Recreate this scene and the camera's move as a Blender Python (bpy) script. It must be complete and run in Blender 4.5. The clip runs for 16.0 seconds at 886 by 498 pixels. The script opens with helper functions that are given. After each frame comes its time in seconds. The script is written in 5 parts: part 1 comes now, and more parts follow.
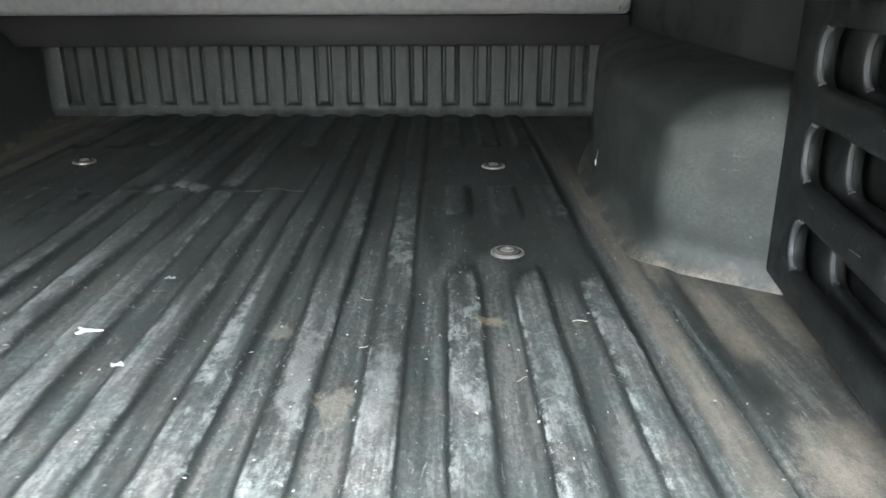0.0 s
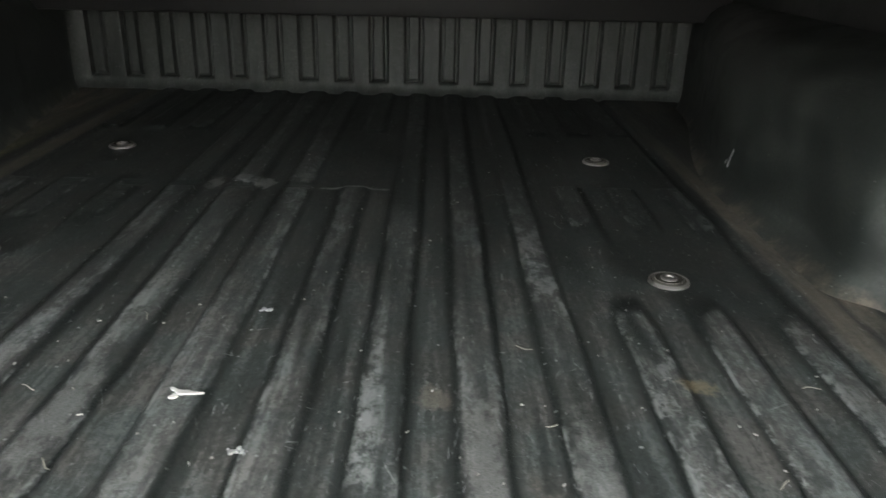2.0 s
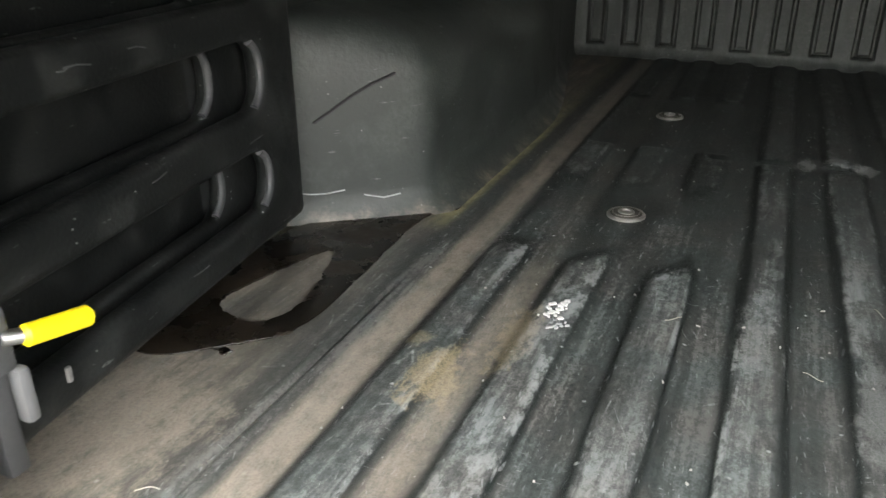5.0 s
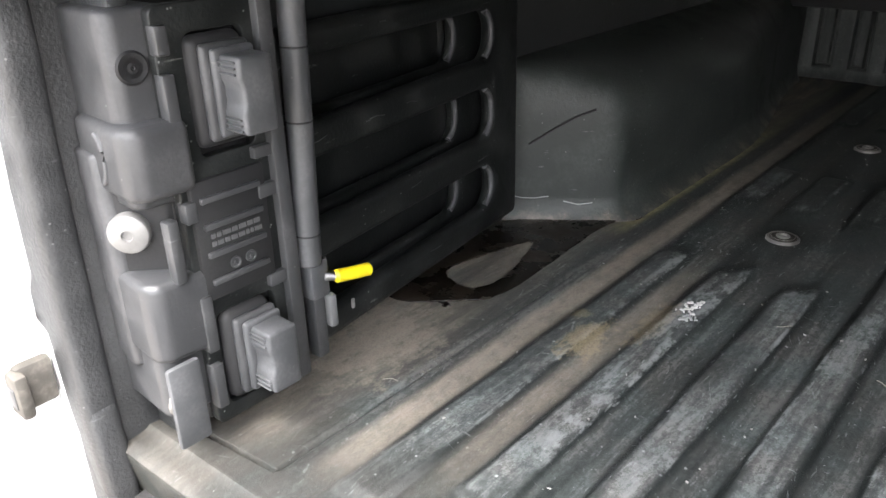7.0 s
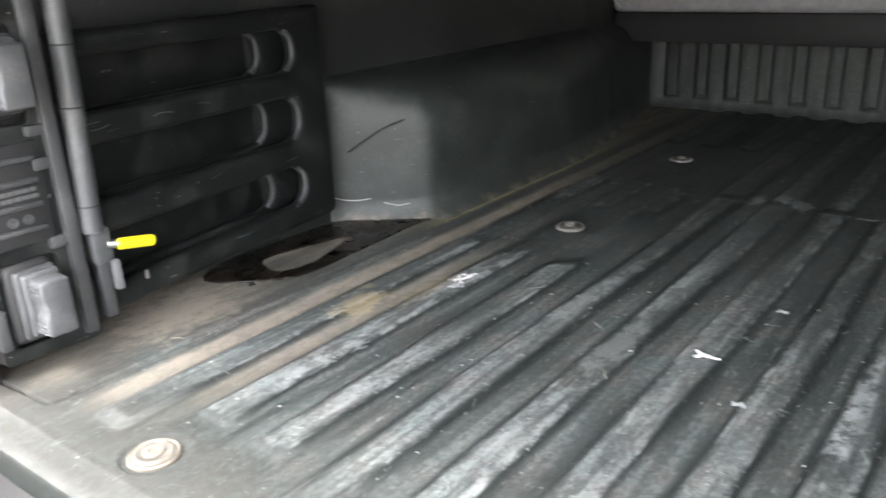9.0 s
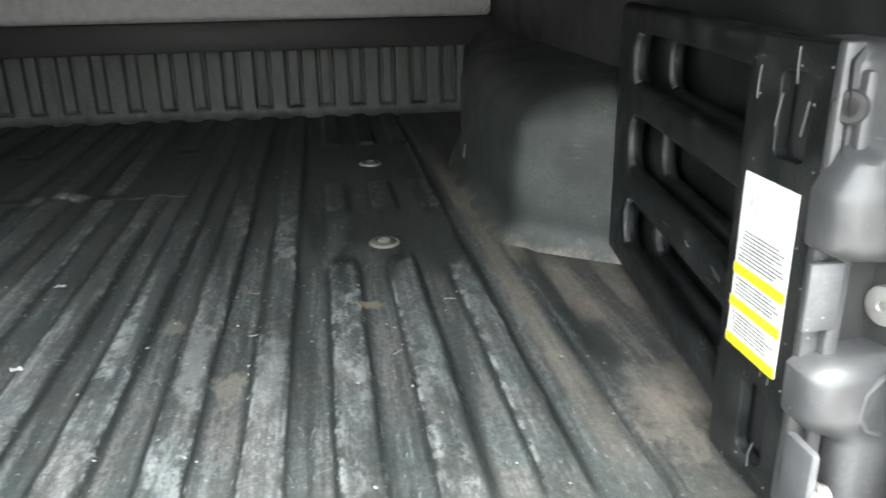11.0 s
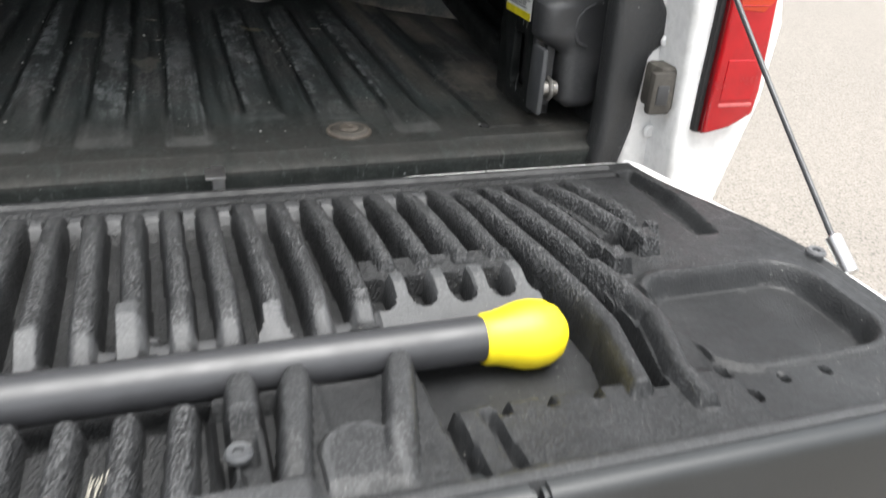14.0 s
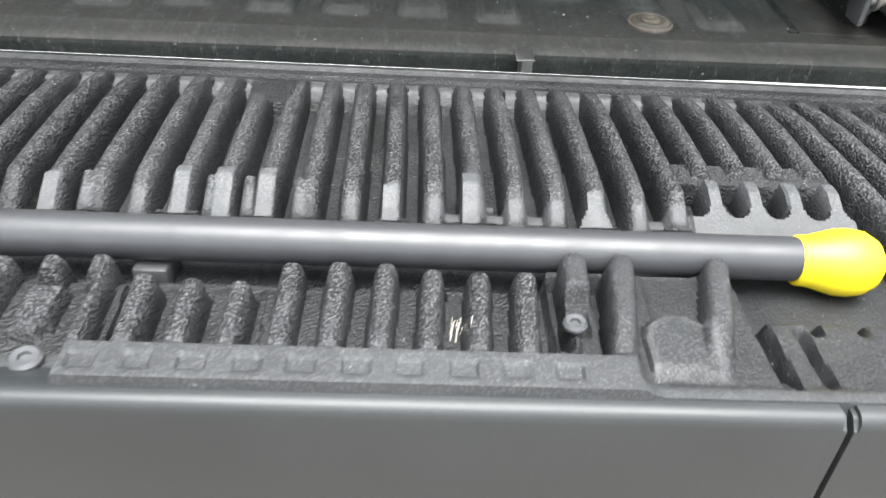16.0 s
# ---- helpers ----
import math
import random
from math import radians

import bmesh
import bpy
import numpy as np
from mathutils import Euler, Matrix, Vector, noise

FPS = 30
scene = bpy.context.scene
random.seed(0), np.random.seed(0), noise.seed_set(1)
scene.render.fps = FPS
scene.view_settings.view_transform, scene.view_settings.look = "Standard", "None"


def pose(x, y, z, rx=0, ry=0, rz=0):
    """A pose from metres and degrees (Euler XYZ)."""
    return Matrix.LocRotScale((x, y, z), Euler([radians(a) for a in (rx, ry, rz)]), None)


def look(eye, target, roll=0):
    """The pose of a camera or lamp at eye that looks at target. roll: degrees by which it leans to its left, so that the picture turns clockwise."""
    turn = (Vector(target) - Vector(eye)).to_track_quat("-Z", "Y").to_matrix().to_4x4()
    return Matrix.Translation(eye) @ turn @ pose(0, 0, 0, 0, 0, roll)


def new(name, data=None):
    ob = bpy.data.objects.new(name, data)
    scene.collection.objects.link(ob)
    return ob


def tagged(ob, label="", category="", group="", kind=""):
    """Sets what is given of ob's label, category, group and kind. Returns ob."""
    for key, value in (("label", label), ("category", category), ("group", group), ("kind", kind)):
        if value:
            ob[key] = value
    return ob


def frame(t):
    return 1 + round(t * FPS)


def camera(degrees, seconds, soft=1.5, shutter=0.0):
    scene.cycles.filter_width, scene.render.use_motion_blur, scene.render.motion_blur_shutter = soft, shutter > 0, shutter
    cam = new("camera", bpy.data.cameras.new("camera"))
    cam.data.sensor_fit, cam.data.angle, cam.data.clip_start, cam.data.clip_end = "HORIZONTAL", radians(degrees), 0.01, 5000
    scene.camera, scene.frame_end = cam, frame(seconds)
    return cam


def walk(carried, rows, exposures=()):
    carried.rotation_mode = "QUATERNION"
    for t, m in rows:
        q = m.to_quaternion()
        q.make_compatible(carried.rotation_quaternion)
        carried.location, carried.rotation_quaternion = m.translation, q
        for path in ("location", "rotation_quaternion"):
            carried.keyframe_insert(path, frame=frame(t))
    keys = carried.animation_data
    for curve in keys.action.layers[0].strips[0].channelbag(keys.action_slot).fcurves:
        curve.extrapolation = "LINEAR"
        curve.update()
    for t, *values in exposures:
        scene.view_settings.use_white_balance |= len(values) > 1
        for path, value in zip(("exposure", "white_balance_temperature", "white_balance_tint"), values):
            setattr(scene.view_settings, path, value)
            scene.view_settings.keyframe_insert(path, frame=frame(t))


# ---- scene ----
cam = camera(59.0, 16.0, shutter=0.3)
PATH = [
    (0, (0.351, -0.253, 0.409), (0.351, 1.632, -0.259), -0.2),
    (0.5, (0.379, -0.137, 0.36), (0.387, 1.735, -0.343), -0.1),
    (1, (0.354, -0.081, 0.365), (0.366, 1.788, -0.348), 0.0),
    (1.5, (0.253, -0.042, 0.386), (0.262, 1.821, -0.343), 0.1),
    (2, (0.153, -0.022, 0.398), (0.177, 1.836, -0.34), 1.3),
    (2.5, (0.042, 0.0, 0.414), (-0.105, 1.843, -0.348), 0.6),
    (3, (-0.095, 0.013, 0.412), (-0.323, 1.838, -0.375), 0.9),
    (3.5, (-0.218, 0.044, 0.377), (-0.587, 1.838, -0.426), 0.4),
    (4, (-0.287, 0.031, 0.353), (-0.764, 1.797, -0.456), 0.3),
    (4.5, (-0.304, -0.015, 0.37), (-0.871, 1.722, -0.443), 0.4),
    (5, (-0.296, -0.059, 0.388), (-1.004, 1.627, -0.421), -0.4),
    (5.2, (-0.287, -0.088, 0.406), (-1.029, 1.582, -0.406), -0.1),
    (7.3, (-0.076, -0.269, 0.527), (-1.294, 1.076, -0.313), -1.6),
    (7.5, (-0.052, -0.263, 0.525), (-1.273, 1.081, -0.314), -1.5),
    (8, (0.016, -0.254, 0.501), (-1.225, 1.1, -0.289), -1.6),
    (8.5, (0.103, -0.244, 0.481), (-1.176, 1.108, -0.254), -2.5),
    (9, (0.206, -0.244, 0.464), (-0.968, 1.22, -0.23), -2.5),
    (9.5, (0.278, -0.26, 0.446), (-0.554, 1.434, -0.216), -1.6),
    (10, (0.333, -0.308, 0.439), (-0.096, 1.538, -0.202), -3.5),
    (10.2, (0.349, -0.33, 0.435), (0.089, 1.547, -0.206), -4.0),
    (12.3, (0.372, -0.386, 0.479), (1.035, 1.335, -0.295), 5.3),
    (12.5, (0.368, -0.414, 0.488), (1.051, 1.288, -0.311), 4.8),
    (13, (0.348, -0.475, 0.44), (1.079, 1.205, -0.364), 5.5),
    (13.5, (0.325, -0.63, 0.361), (0.982, 1.071, -0.461), 4.7),
    (14, (0.279, -0.759, 0.334), (0.886, 0.89, -0.62), 4.4),
    (14.5, (0.209, -0.87, 0.35), (0.799, 0.727, -0.7), 7.2),
    (15, (0.156, -0.913, 0.367), (0.47, 0.697, -0.778), 5.0),
    (15.5, (0.148, -0.864, 0.362), (0.314, 0.728, -0.836), 4.1),
    (16, (0.19, -0.778, 0.365), (0.279, 0.779, -0.887), 4.0),
]
walk(cam, [(t, look(eye, target, roll)) for t, eye, target, roll in PATH],
     exposures=[(0, 4.95, 6400, 5), (0.5, 4.65, 6450, 0), (1.0, 4.15, 6700, -1), (2.0, 3.85, 6900, 6), (3.5, 3.95, 7400, 4), (5.0, 4.35, 7000, 8), (7.3, 3.78, 6600, 12), (9.0, 4.5, 6600, 10),
                (10.2, 5.05, 6500, 2), (11.2, 4.3, 6550, 6), (12.3, 3.75, 6700, 8), (13.0, 2.6, 6550, 8), (13.5, 1.6, 6500, 8), (14.5, 1.55, 6500, 10), (15.0, 1.95, 6550, 10), (16.0, 2.2, 6400, 8)])

# ---- sky and sun: a bright overcast day ----
world = bpy.data.worlds.new("sky")
scene.world = world
world.use_nodes = True
wn, wl = world.node_tree.nodes, world.node_tree.links
sky = wn.new("ShaderNodeTexSky")
sky.sky_type = "NISHITA"
sky.sun_disc = False
sky.sun_elevation, sky.sun_rotation = radians(78), radians(162)
sky.dust_density = 4.0
grey = wn.new("ShaderNodeHueSaturation")
grey.inputs["Saturation"].default_value = 0.22
wl.new(sky.outputs[0], grey.inputs["Color"])
wl.new(grey.outputs[0], wn["Background"].inputs["Color"])
wn["Background"].inputs["Strength"].default_value = 0.15
sun = new("sun", bpy.data.lights.new("sun", "SUN"))
sun.data.energy, sun.data.angle, sun.data.color = 2.0, radians(50), (1.0, 0.985, 0.96)
sun.matrix_world = look((0.3, -0.9, 4.6), (0, 0, 0))


# ---- materials ----
def material(name):
    m = bpy.data.materials.new(name)
    m.use_nodes = True
    return m, m.node_tree.nodes, m.node_tree.links, m.node_tree.nodes["Principled BSDF"]


def noise_node(n, l, coord, scale, detail=4.0, rough=0.55, stretch=None):
    tex = n.new("ShaderNodeTexNoise")
    tex.inputs["Scale"].default_value = scale
    tex.inputs["Detail"].default_value = detail
    tex.inputs["Roughness"].default_value = rough
    if stretch:
        mp = n.new("ShaderNodeMapping")
        mp.inputs["Scale"].default_value = stretch
        l.new(coord, mp.inputs["Vector"])
        coord = mp.outputs[0]
    l.new(coord, tex.inputs["Vector"])
    return tex.outputs["Fac"]


def ramp(n, l, fac, lo, hi, a=0.0, b=1.0):
    r = n.new("ShaderNodeMapRange")
    r.interpolation_type = "SMOOTHSTEP"
    for k, v in zip((1, 2, 3, 4), (lo, hi, a, b)):
        r.inputs[k].default_value = v
    l.new(fac, r.inputs[0])
    return r.outputs[0]


def maths(n, l, op, a, b):
    m = n.new("ShaderNodeMath")
    m.operation = op
    for k, v in enumerate((a, b)):
        if isinstance(v, (int, float)):
            m.inputs[k].default_value = v
        else:
            l.new(v, m.inputs[k])
    return m.outputs[0]


def blend(n, l, fac, a, b):
    m = n.new("ShaderNodeMix")
    m.data_type = "RGBA"
    if isinstance(fac, (int, float)):
        m.inputs[0].default_value = fac
    else:
        l.new(fac, m.inputs[0])
    for k, v in ((6, a), (7, b)):
        if isinstance(v, tuple):
            m.inputs[k].default_value = (*v, 1)
        else:
            l.new(v, m.inputs[k])
    return m.outputs[2]


def bumped(n, l, bsdf, height, strength, distance):
    b = n.new("ShaderNodeBump")
    b.inputs["Strength"].default_value = strength
    b.inputs["Distance"].default_value = distance
    l.new(height, b.inputs["Height"])
    l.new(b.outputs[0], bsdf.inputs["Normal"])


def surface(name, base, other, rough=0.5, rough2=0.7, scale=14.0, grain=160.0, bump=0.3, dist=0.001, metal=0.0, lo=0.42, hi=0.68, stretch=None, spec=0.5, specks=0.0, foot=None):
    """A plain surface with stains at a large scale and grain at a fine one."""
    m, n, l, s = material(name)
    co = n.new("ShaderNodeNewGeometry").outputs["Position"]
    big = ramp(n, l, noise_node(n, l, co, scale, 6, 0.62, stretch), lo, hi)
    fine = noise_node(n, l, co, grain, 3, 0.6)
    mix = maths(n, l, "MULTIPLY", big, ramp(n, l, fine, 0.3, 0.7, 0.45, 1.0))
    col = blend(n, l, mix, base, other)
    if specks:
        grit = n.new("ShaderNodeTexVoronoi")
        grit.inputs["Scale"].default_value = 95.0
        l.new(co, grit.inputs["Vector"])
        tone = n.new("ShaderNodeSeparateColor")
        l.new(grit.outputs["Color"], tone.inputs[0])
        dots = maths(n, l, "MULTIPLY", ramp(n, l, grit.outputs["Distance"], 0.05, 0.13, 1.0, 0.0), ramp(n, l, tone.outputs[0], 0.82, 0.95, 0.0, specks))
        lines = noise_node(n, l, co, 34.0, 3, 0.5, (1.0, 0.7, 5.0))
        dots = maths(n, l, "MAXIMUM", dots, maths(n, l, "MULTIPLY", ramp(n, l, lines, 0.68, 0.74, 0.0, 0.35 * specks), ramp(n, l, fine, 0.4, 0.6)))
        col = blend(n, l, dots, col, (0.34, 0.345, 0.335))
    if foot:
        # dust that has gathered low down
        z = n.new("ShaderNodeSeparateXYZ")
        l.new(co, z.inputs[0])
        heap = maths(n, l, "ADD", z.outputs[2], maths(n, l, "MULTIPLY", maths(n, l, "ADD", noise_node(n, l, co, 16.0, 6, 0.7), -0.5), 0.10))
        col = blend(n, l, maths(n, l, "MULTIPLY", ramp(n, l, heap, -0.022, 0.018, 0.85, 0.0), ramp(n, l, fine, 0.3, 0.65, 0.6, 1.0)), col, foot)
    l.new(col, s.inputs["Base Color"])
    l.new(ramp(n, l, big, 0, 1, rough, rough2), s.inputs["Roughness"])
    s.inputs["Metallic"].default_value = metal
    s.inputs["Specular IOR Level"].default_value = spec
    bumped(n, l, s, fine, bump, dist)
    return m


def floor_material():
    """Black bed liner: ribs scuffed pale, dusty valleys, dark flanks, brown dust along the sides."""
    m, n, l, s = material("scuffed_bed_liner")
    co = n.new("ShaderNodeNewGeometry").outputs["Position"]
    xyz = n.new("ShaderNodeSeparateXYZ")
    l.new(co, xyz.inputs[0])
    x, y, z = xyz.outputs
    rib = n.new("ShaderNodeAttribute")
    rib.attribute_name = "worn"
    rib = rib.outputs["Fac"]
    side = n.new("ShaderNodeAttribute")
    side.attribute_name = "flank"
    side = side.outputs["Fac"]

    def times(*fs):
        out = fs[0]
        for f in fs[1:]:
            out = maths(n, l, "MULTIPLY", out, f)
        return out

    def most(*fs):
        out = fs[0]
        for f in fs[1:]:
            out = maths(n, l, "MAXIMUM", out, f)
        return out

    def lines(scale, turn, stretch, lo, hi):
        """Fine scratches that run one way."""
        mp = n.new("ShaderNodeMapping")
        mp.inputs["Rotation"].default_value = (0, 0, radians(turn))
        l.new(co, mp.inputs["Vector"])
        return ramp(n, l, noise_node(n, l, mp.outputs[0], scale, 3, 0.5, (stretch, 1.0, 1.0)), lo, hi)
    streak = noise_node(n, l, co, 9.0, 6, 0.62, (2.6, 0.30, 1.0))
    blotch = noise_node(n, l, co, 7.0, 8, 0.68)
    patchy = noise_node(n, l, co, 22.0, 8, 0.74, (1.8, 0.24, 1.0))
    mid = noise_node(n, l, co, 48.0, 7, 0.74, (1.0, 0.55, 1.0))
    brush = noise_node(n, l, co, 46.0, 4, 0.6, (2.6, 0.10, 1.0))
    fleck = noise_node(n, l, co, 170.0, 6, 0.74, (1.0, 0.6, 1.0))
    speck = noise_node(n, l, co, 480.0, 4, 0.7)
    # flanks stay dark; their edges wander a little
    edge = maths(n, l, "ADD", rib, maths(n, l, "ADD", times(maths(n, l, "ADD", mid, -0.5), 0.35), times(maths(n, l, "ADD", patchy, -0.5), 0.6)))
    top = ramp(n, l, edge, 0.45, 0.95)
    valley = ramp(n, l, edge, 0.05, 0.50, 1.0, 0.0)
    # wear thins to front, tailgate and right, painting in the bed's light falloff
    wear_and_light = times(ramp(n, l, y, 0.35, 1.5, 1.42, 0.5), ramp(n, l, y, 0.08, 0.32, 0.15, 1.1))
    worn = maths(n, l, "ADD", ramp(n, l, streak, 0.36, 0.66, 0.26, 0.95), ramp(n, l, patchy, 0.44, 0.70, 0.0, 0.34))
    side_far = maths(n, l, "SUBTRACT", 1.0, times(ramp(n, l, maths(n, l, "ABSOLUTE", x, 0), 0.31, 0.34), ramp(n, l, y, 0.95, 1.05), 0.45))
    worn = times(worn, top, wear_and_light, ramp(n, l, brush, 0.36, 0.64, 0.55, 1.25), side_far, ramp(n, l, x, -0.15, 0.45, 1.0, 0.75), ramp(n, l, mid, 0.32, 0.66, 0.55, 1.0), ramp(n, l, speck, 0.38, 0.62, 0.70, 1.15), ramp(n, l, fleck, 0.38, 0.64, 0.60, 1.20))
    silt = times(valley, wear_and_light, ramp(n, l, brush, 0.36, 0.64, 0.60, 1.30), ramp(n, l, streak, 0.36, 0.64, 0.28, 1.0), ramp(n, l, patchy, 0.36, 0.66, 0.45, 1.0), ramp(n, l, fleck, 0.36, 0.64, 0.55, 1.2), ramp(n, l, speck, 0.38, 0.62, 0.7, 1.15))
    black = blend(n, l, ramp(n, l, blotch, 0.3, 0.7), (0.011, 0.0145, 0.0135), (0.022, 0.027, 0.025))
    black = blend(n, l, ramp(n, l, fleck, 0.42, 0.66, 0.0, 0.55), black, (0.042, 0.048, 0.046))
    hue = noise_node(n, l, co, 13.0, 3, 0.5)
    grey = blend(n, l, ramp(n, l, hue, 0.38, 0.62), (0.108, 0.123, 0.119), (0.128, 0.126, 0.119))
    pale = blend(n, l, ramp(n, l, hue, 0.38, 0.62), (0.172, 0.190, 0.186), (0.194, 0.192, 0.184))
    col = blend(n, l, silt, black, grey)
    col = blend(n, l, worn, col, pale)
    flank_mix = maths(n, l, "ADD", side, times(maths(n, l, "ADD", patchy, -0.5), 0.9))
    flank = times(ramp(n, l, flank_mix, 0.10, 1.0), ramp(n, l, y, 0.09, 0.17), ramp(n, l, y, 0.9, 1.1, 1.0, 0.65), ramp(n, l, streak, 0.35, 0.65, 0.9, 0.6))
    # rib flanks blended towards the liner's bare black
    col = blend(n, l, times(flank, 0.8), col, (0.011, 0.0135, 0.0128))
    # rib edges rubbed pale here and there
    rim = times(ramp(n, l, edge, 0.55, 0.72), ramp(n, l, edge, 0.86, 1.0, 1.0, 0.0), ramp(n, l, streak, 0.44, 0.60), ramp(n, l, mid, 0.44, 0.60), wear_and_light)
    col = blend(n, l, times(rim, 0.55), col, (0.30, 0.315, 0.31))
    # scratches: mostly lengthwise, some across and aslant
    cuts = most(lines(30.0, 0, 7.0, 0.66, 0.71), lines(26.0, 8, 8.0, 0.68, 0.73), lines(24.0, -24, 8.0, 0.69, 0.73), lines(24.0, 63, 8.0, 0.70, 0.74), lines(70.0, -8, 6.0, 0.67, 0.72), lines(70.0, 84, 6.0, 0.69, 0.73))
    cuts = times(cuts, ramp(n, l, patchy, 0.40, 0.58, 0.25, 1.0), ramp(n, l, fleck, 0.36, 0.56, 0.3, 1.0), ramp(n, l, y, 0.05, 0.4, 0.4, 1.0))
    col = blend(n, l, times(cuts, 0.55), col, (0.33, 0.345, 0.345))
    # chips and grit
    for scale, lo, hi, much in ((75.0, 0.74, 0.86, 0.75), (190.0, 0.80, 0.92, 0.6)):
        grit = n.new("ShaderNodeTexVoronoi")
        grit.inputs["Scale"].default_value = scale
        l.new(co, grit.inputs["Vector"])
        tone = n.new("ShaderNodeSeparateColor")
        l.new(grit.outputs["Color"], tone.inputs[0])
        ragged_edge = maths(n, l, "ADD", grit.outputs["Distance"], times(maths(n, l, "ADD", fleck, -0.5), 0.5))
        chips = times(ramp(n, l, ragged_edge, 0.05, 0.17, 1.0, 0.0), ramp(n, l, tone.outputs[0], lo, hi), ramp(n, l, tone.outputs[1], 0, 1, 0.15, 1.0))
        col = blend(n, l, times(chips, much), col, (0.40, 0.415, 0.41))
    # clustered white scuffs
    scuff = times(ramp(n, l, patchy, 0.55, 0.66), ramp(n, l, mid, 0.50, 0.60), ramp(n, l, fleck, 0.48, 0.58), ramp(n, l, y, 0.15, 0.40), ramp(n, l, top, 0.0, 1.0, 0.25, 1.0))
    col = blend(n, l, times(scuff, 0.45), col, (0.38, 0.39, 0.39))
    # tailgate border and rib ends: even grey film, darkened in place of shade
    film_shade = times(ramp(n, l, y, 0.10, 0.20, 1.0, 0.0), ramp(n, l, mid, 0.32, 0.62, 0.30, 0.85), ramp(n, l, speck, 0.35, 0.62, 0.7, 1.1))
    film_shade = times(film_shade, ramp(n, l, z, -0.012, -0.006))
    col = blend(n, l, times(film_shade, 0.8), col, (0.032, 0.029, 0.026))
    ends = times(ramp(n, l, rib, 0.06, 0.25), ramp(n, l, rib, 0.75, 0.95, 1.0, 0.0), ramp(n, l, y, 0.17, 0.21, 1.0, 0.0), ramp(n, l, mid, 0.34, 0.6, 0.4, 1.0))
    col = blend(n, l, times(ends, 0.22), col, (0.17, 0.172, 0.168))
    # the lip's first fold is rubbed pale; its outer edge gets a painted highlight
    fold = n.new("ShaderNodeAttribute")
    fold.attribute_name = "fold"
    col = blend(n, l, times(fold.outputs["Fac"], ramp(n, l, mid, 0.40, 0.62, 0.1, 0.9), 0.3), col, (0.11, 0.108, 0.104))
    # brown dust in the side channels, thickest on the left
    cloud = noise_node(n, l, co, 5.0, 7, 0.68, (2.0, 0.8, 1.0))
    ax = maths(n, l, "ABSOLUTE", x, 0)
    left = ramp(n, l, x, -0.4, 0.4, 1.0, 0.30)
    beside = ramp(n, l, ax, 0.645, 0.72)
    dust = times(beside, left, 0.80, ramp(n, l, cloud, 0.34, 0.60, 0.25, 1.0), ramp(n, l, streak, 0.34, 0.60, 0.6, 1.0), ramp(n, l, patchy, 0.36, 0.6, 0.5, 1.0))

    def strip(at, inner, outer, amount, y0, y1, y2, y3, far=0.0):
        """A lengthwise band of dust."""
        d = maths(n, l, "ABSOLUTE", maths(n, l, "ADD", maths(n, l, "ADD", x, -at), times(maths(n, l, "ADD", patchy, -0.5), 0.022)), 0)
        return times(ramp(n, l, d, inner, outer, amount, 0.0), ramp(n, l, y, y0, y1), ramp(n, l, y, y2, y3, 1.0, far))
    bands = most(strip(-0.606, 0.010, 0.026, 1.0, 0.05, 0.3, 0.8, 1.8, 0.4), strip(-0.510, 0.006, 0.024, 0.75, 0.1, 0.35, 0.62, 0.85, 0.1), strip(0.618, 0.008, 0.022, 0.6, 0.15, 0.45, 1.2, 1.7, 0.2),
                 strip(0.700, 0.010, 0.030, 0.75, 0.50, 0.56, 0.70, 0.80, 0.2), strip(0.775, 0.008, 0.032, 0.8, 0.52, 0.60, 0.72, 0.80, 0.0), strip(0.715, 0.020, 0.050, 0.75, 0.26, 0.31, 0.37, 0.42, 0.0),
                 strip(0.655, 0.004, 0.022, 0.8, 0.72, 0.80, 1.2, 1.5, 0.0), strip(-0.78, 0.04, 0.14, 0.6, 0.0, 0.04, 0.36, 0.46, 0.0))
    dust = most(dust, times(bands, ramp(n, l, mid, 0.3, 0.6, 0.55, 1.0), ramp(n, l, cloud, 0.3, 0.6, 0.6, 1.0)))
    # dust cut back by the tailgate, again in place of shade on the lip
    dust = times(dust, ramp(n, l, speck, 0.3, 0.6, 0.72, 1.0), ramp(n, l, y, 0.06, 0.16, 0.15, 1.0))
    col = blend(n, l, times(dust, 0.9), col, (0.330, 0.284, 0.232))
    foot = times(strip(-0.672, 0.006, 0.026, 0.95, 0.78, 0.88, 1.2, 1.7, 0.1), ramp(n, l, mid, 0.35, 0.6, 0.3, 0.9))
    col = blend(n, l, foot, col, (0.33, 0.295, 0.16))
    # dried mud and chalky spots
    mud, tan, chalk = (0.40, 0.325, 0.20), (0.33, 0.285, 0.235), (0.36, 0.365, 0.355)
